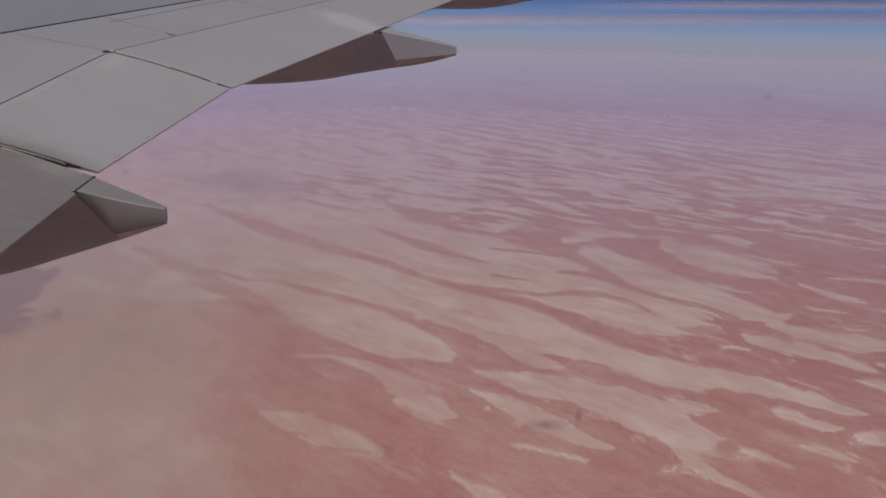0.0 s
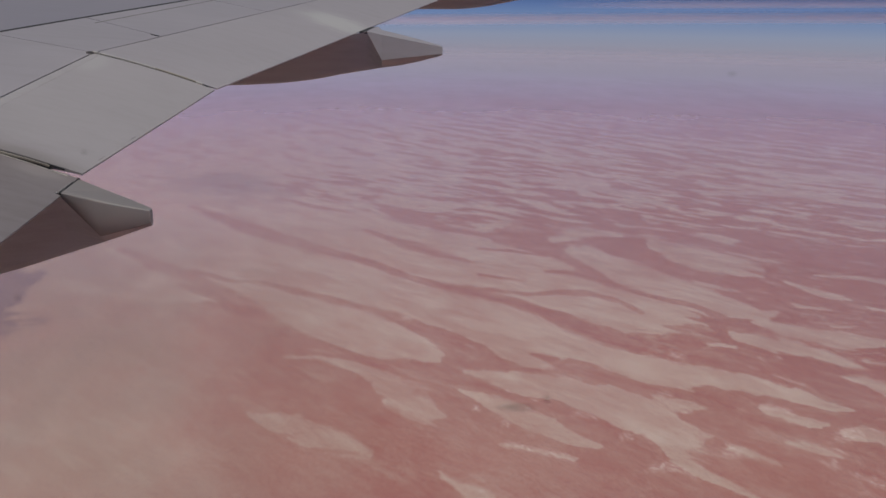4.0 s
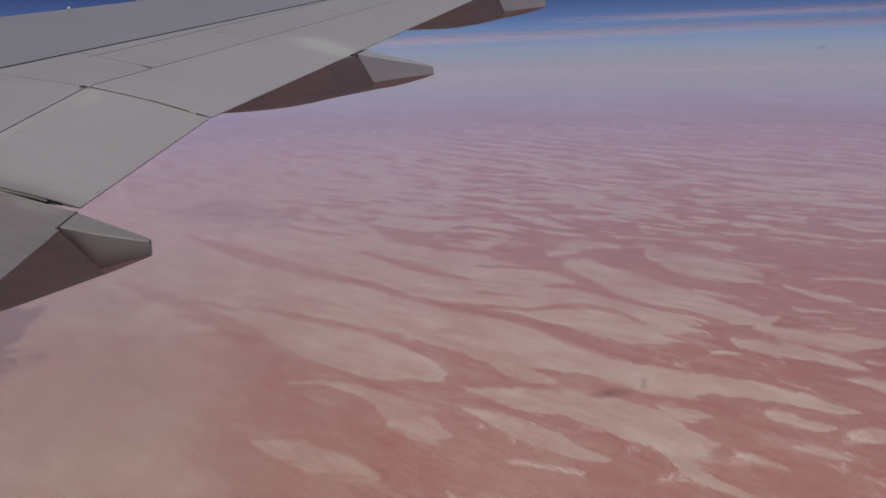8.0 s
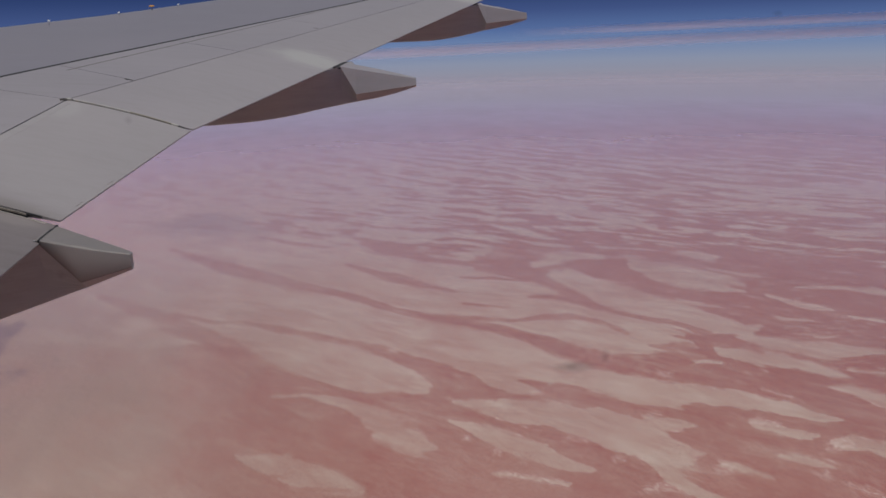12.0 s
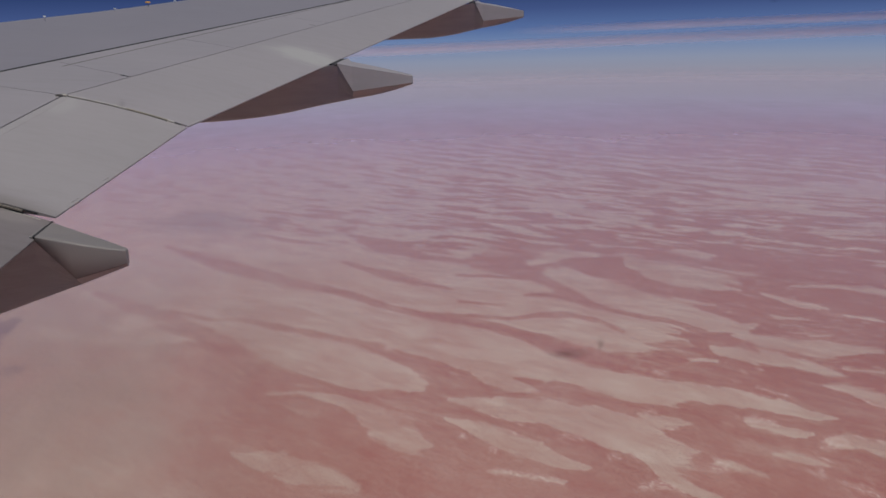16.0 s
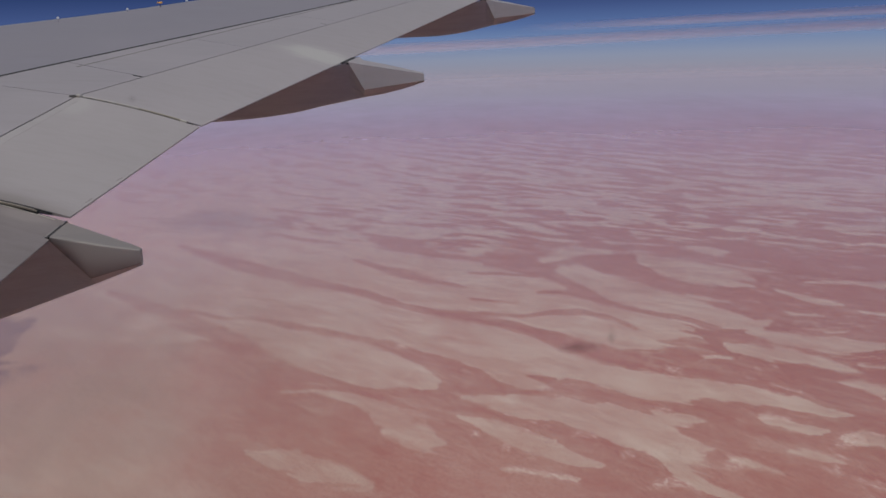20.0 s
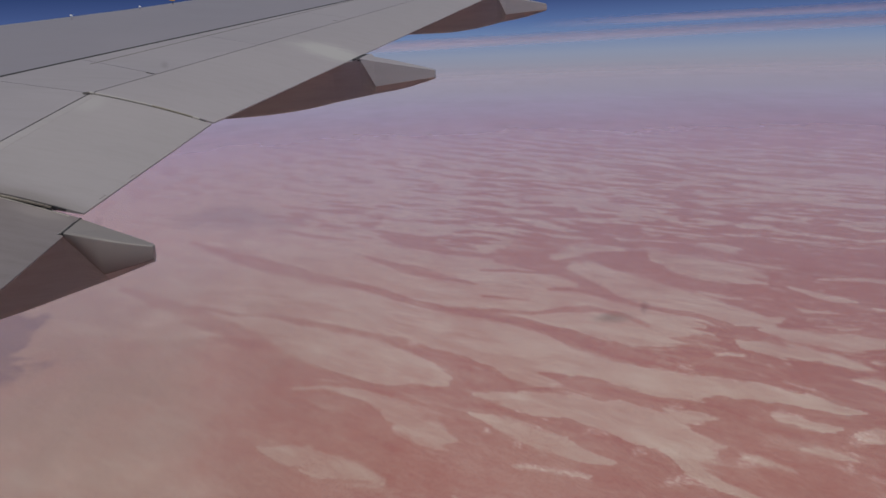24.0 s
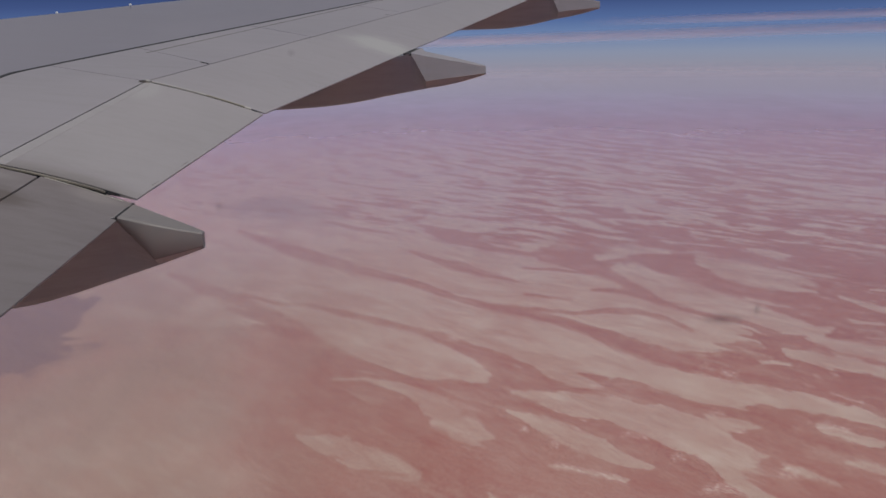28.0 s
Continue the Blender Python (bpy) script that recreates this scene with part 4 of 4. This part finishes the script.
fairing(16.0, 1.1, [(-.9, .38, .2, .02), (-.1, .40, .065, .17), (.6, .46, .055, .27), (1.14, .53, .065, .28), (1.6, .60, .12, .215)],
        (1.94, .68), (2.09, .645, .34, .22), (2.86, .51, .388), WING_GREY)


# seals, brackets and marks
def strip(name, path, width, high, mat, label="", deep=0.03):
    """A thin raised bar that follows path, width along the span."""
    bm = bmesh.new()
    made = []
    for x, y, z in path:
        made.append([bm.verts.new(at_eye(x, y + dy, z + dz)) for dy, dz in ((-width / 2, -deep), (-width / 2, high * 0.6), (-width / 4, high), (width / 4, high), (width / 2, high * 0.6), (width / 2, -deep))])
    for p_, q_ in zip(made, made[1:]):
        for s in range(6):
            bm.faces.new((p_[s], p_[(s + 1) % 6], q_[(s + 1) % 6], q_[s]))
    bm.faces.new(made[0])
    bm.faces.new(made[-1])
    return part(name, bm, mat, wing, label)


def chordwise(y, q0, q1, lift=0.0):
    return [(x, y_, z + lift) for x, y_, z in (flap_top(y, q0 + (q1 - q0) * s / 9) for s in range(10))]


# near-black strips stand in for the shade in the gaps by the seals
strip("gap_strip", chordwise(7.302, 0.01, 0.94), 0.036, -0.003, GAP, "near-black strip in the gap beside the flaperon")
strip("seal_strip", chordwise(7.309, 0.04, 0.50), 0.026, 0.007, SEAL_PALE, "pale rubber seal beside the flaperon", 0.010)
strip("seal_strip", chordwise(7.309, 0.50, 0.86), 0.026, 0.007, SEAL_TAN, "yellowed rubber seal beside the flaperon", 0.010)
strip("seal_strip", chordwise(7.302, 0.84, 0.89), 0.045, 0.010, SEAL_PALE, "bare metal end clip")
strip("seal_strip", chordwise(5.322, 0.0, 0.80), 0.016, 0.000, SEAL_TAN, "yellowed rubber seal beside the inboard flap", 0.010)
strip("gap_strip", chordwise(5.330, 0.0, 0.80), 0.026, -0.004, GAP, "near-black strip for the shaded gap beside the inboard flap", 0.045)
strip("seal_strip", chordwise(5.335, 0.78, 0.89), 0.014, 0.002, GAP, "black end of the seal strip", 0.008)
strip("hinge_bracket", [(x, 7.34, z) for x, z in ((-2.60, -0.345), (-2.56, -0.343), (-2.54, -0.35))], 0.17, 0.005, SEAL, "dark hinge bracket at the flap corner")
strip("hinge_bracket", [(x, 7.30, z) for x, z in ((-2.55, -0.345), (-2.52, -0.355))], 0.08, 0.008, SEAL_PALE)
strip("seam_mark", [raked(8.085, c) for c in (0.13, 0.08, 0.02)], 0.024, 0.004, GAP, "short dark seam mark")
strip("seam_mark", [raked(11.6, c) for c in (0.13, 0.09, 0.04)], 0.02, 0.003, SEAL)
# thin raised strip, paler than the flap
strip("edge_line", [inner_top(5.315, 0.40 + 0.06 * k) for k in range(10)], 0.014, 0.0025, SEAL_PALE, "thin pale strip along the inboard flap's outer edge", 0.006)
for y, q, w in ((5.575, 0.974, 0.022), (5.60, 0.976, 0.014), (5.63, 0.975, 0.016), (5.97, 0.974, 0.010), (6.00, 0.972, 0.018), (6.025, 0.974, 0.022)):
    strip("scuff", [flap_top(y + dy, q + 0.003 * k) for k, dy in enumerate((0, 0.008, 0.014))], w, 0.0008, DARK_GREY, "small dark scuff by the trailing edge")


# small fins along the crest, and the lamp among them
def crest_fin(y, c, top, name, mat, label, size, tip_name, tip_mat, tip_label):
    x, y_, z = skin(y, c)

    def post(low, high, s0, s1, parent, nm, mt, lb):
        bm = bmesh.new()
        rows = [[bm.verts.new(at_eye(x + dx * s, y_ + dy * s, zz)) for dx, dy in ((-1.5, 0), (-0.5, -0.5), (1, -0.35), (1, 0.35), (-0.5, 0.5))] for s, zz in ((s0, low), (s1, high - 0.25 * (high - low)), (s1 * 0.75, high))]
        for p_, q_ in zip(rows, rows[1:]):
            for s in range(5):
                bm.faces.new((p_[s], p_[(s + 1) % 5], q_[(s + 1) % 5], q_[s]))
        bm.faces.new(rows[0])
        bm.faces.new(rows[-1])
        return part(nm, bm, mt, parent, lb)
    base = post(z - 0.01, top - 0.018, size * 0.22, size * 0.16, wing, name, mat, label)
    post(top - 0.020, top, size, size, base, tip_name, tip_mat, tip_label)


# white paint on the tips stands in for glints along the crest
for y, c, top in ((10.5, 3.5, 0.338), (11.0, 3.0, 0.434), (12.18, 3.0, 0.562), (13.42, 3.0, 0.710), (14.74, 3.0, 0.860)):
    crest_fin(y, c, top, "crest_fin", SKIN_GREY, "", 0.013, "fin_tip", WHITE, "white tip standing in for a glint")
crest_fin(12.84, 3.0, 0.666, "lamp_post", SKIN_GREY, "small lamp on the wing's crest", 0.030, "lamp_lens", AMBER, "amber lens")
for ob in wing.children_recursive:
    if ob.parent == wing:
        ob.matrix_parent_inverse = Matrix.Translation(-WING_AT)


# ---- cabin window beside the camera ----
PANE_Y = 0.12


def rounded(cx, cz, w, h, r, n=8):
    out = []
    for qx, qz, start in ((1, 1, 0), (-1, 1, 90), (-1, -1, 180), (1, -1, 270)):
        for s in range(n + 1):
            a = radians(start + 90 * s / n)
            out.append((cx + qx * (w / 2 - r) + r * math.cos(a), cz + qz * (h / 2 - r) + r * math.sin(a)))
    return out


def ring_slab(outer, inner, y0, y1):
    """A plate between two outlines of equal count, from y0 to y1."""
    bm = bmesh.new()
    loops = [[bm.verts.new((x, y, EYE_HEIGHT + z)) for x, z in line] for line, y in ((outer, y0), (outer, y1), (inner, y1), (inner, y0))]
    n = len(outer)
    for p_, q_ in zip(loops, loops[1:] + loops[:1]):
        for s in range(n):
            bm.faces.new((p_[s], p_[(s + 1) % n], q_[(s + 1) % n], q_[s]))
    bmesh.ops.recalc_face_normals(bm, faces=bm.faces[:])
    return bm


def plain(name, bm, mat):
    me = bpy.data.meshes.new(name)
    bm.to_mesh(me)
    bm.free()
    me.materials.append(mat)
    return new(name, me)


opening = rounded(0.01, -0.03, 0.30, 0.40, 0.11)
wall = tagged(plain("wall_cabin", ring_slab(rounded(0.01, -0.03, 0.52, 0.70, 0.16), rounded(0.01, -0.03, 0.325, 0.425, 0.12), 0.09, 0.15), CABIN), "plain pale cabin wall round the window", "wall", kind="structure")
window = tagged(plain("window_1", ring_slab(rounded(0.01, -0.03, 0.323, 0.423, 0.12), opening, 0.095, 0.145), CABIN), "cabin window with small dark smudges", "window", kind="structure")

# fuselage side that the window sits in, and from which the wing grows
bm = bmesh.new()
RADIUS, AXIS_Y, AXIS_Z = 2.93, -2.755, -0.35
xs = spread(-9.5, -0.9, 12) + [-0.6, -0.4, -0.235, -0.08, 0.08, 0.255, 0.4, 0.6] + spread(0.9, 4.5, 8)
zs = spread(-2.4, -0.6, 10) + [-0.365, -0.2, -0.03, 0.14, 0.305] + spread(0.5, 2.0, 9)


def shell_at(x, z, r):
    return x, AXIS_Y + math.sqrt(r * r - (z - AXIS_Z) ** 2), EYE_HEIGHT + z


grids = [[[bm.verts.new(shell_at(x, z, r)) for z in zs] for x in xs] for r in (RADIUS, RADIUS - 0.07)]
cells = {(i, j) for i in range(len(xs) - 1) for j in range(len(zs) - 1) if not (-0.24 < xs[i] < 0.25 and -0.37 < zs[j] < 0.30)}
for i, j in sorted(cells):
    for grid in grids:
        bm.faces.new((grid[i][j], grid[i + 1][j], grid[i + 1][j + 1], grid[i][j + 1])).smooth = True
    for di, dj, a, b in ((-1, 0, (i, j), (i, j + 1)), (1, 0, (i + 1, j), (i + 1, j + 1)), (0, -1, (i, j), (i + 1, j)), (0, 1, (i, j + 1), (i + 1, j + 1))):
        if (i + di, j + dj) not in cells:
            bm.faces.new((grids[0][a[0]][a[1]], grids[0][b[0]][b[1]], grids[1][b[0]][b[1]], grids[1][a[0]][a[1]]))
bmesh.ops.recalc_face_normals(bm, faces=bm.faces[:])
tagged(plain("wall_fuselage", bm, CABIN), "plain pale fuselage side from which the wing grows", "wall", kind="structure")


def dirt(name, strength):
    m, tree, mix = see_through(name)
    c = tree.nodes.new("ShaderNodeTexCoord")
    centred = tree.nodes.new("ShaderNodeMapping")
    centred.vector_type = "TEXTURE"
    centred.inputs["Location"].default_value, centred.inputs["Scale"].default_value = (0.5, 0.5, 0), (0.5, 0.5, 1)
    tree.links.new(c.outputs["UV"], centred.inputs["Vector"])
    ball = tree.nodes.new("ShaderNodeTexGradient")
    ball.gradient_type = "SPHERICAL"
    tree.links.new(centred.outputs[0], ball.inputs[0])
    patchy = noise_node(tree, place_node(tree, (1, 1, 2)), 420.0, 2)
    tree.links.new(math_node(tree, "MULTIPLY", math_node(tree, "MULTIPLY", ball.outputs["Fac"], strength), math_node(tree, "ADD", patchy, 0.25), True), mix.inputs[0])
    dust = node(tree, "ShaderNodeBsdfDiffuse", Color=(0.05, 0.045, 0.05, 1))
    tree.links.new(dust.outputs[0], mix.inputs[2])
    return m


SMUDGE, FAINT = dirt("window_smudge", 0.50), dirt("faint_window_smudge", 0.26)


def smudge(x, z, w, h, mat):
    """A film of dirt on the window, w by h metres."""
    bm = bmesh.new()
    uv = bm.loops.layers.uv.new("UVMap")
    f = bm.faces.new([bm.verts.new((x + w * a, PANE_Y, EYE_HEIGHT + z + h * b)) for a, b in ((-0.5, -0.5), (0.5, -0.5), (0.5, 0.5), (-0.5, 0.5))])
    for loop, at in zip(f.loops, ((0, 0), (1, 0), (1, 1), (0, 1))):
        loop[uv].uv = at
    ob = plain("smudge", bm, mat)
    ob.parent = window
    return ob


for x, z, w, h in ((0.0281, -0.0479, 0.0078, 0.0022), (0.0330, -0.0464, 0.0015, 0.0030), (0.0573, 0.0040, 0.0019, 0.0011), (-0.0346, -0.0076, 0.0014, 0.0013), (-0.0465, -0.0292, 0.0016, 0.0015)):
    smudge(x, z, w, h, SMUDGE if w > 0.0035 else FAINT)
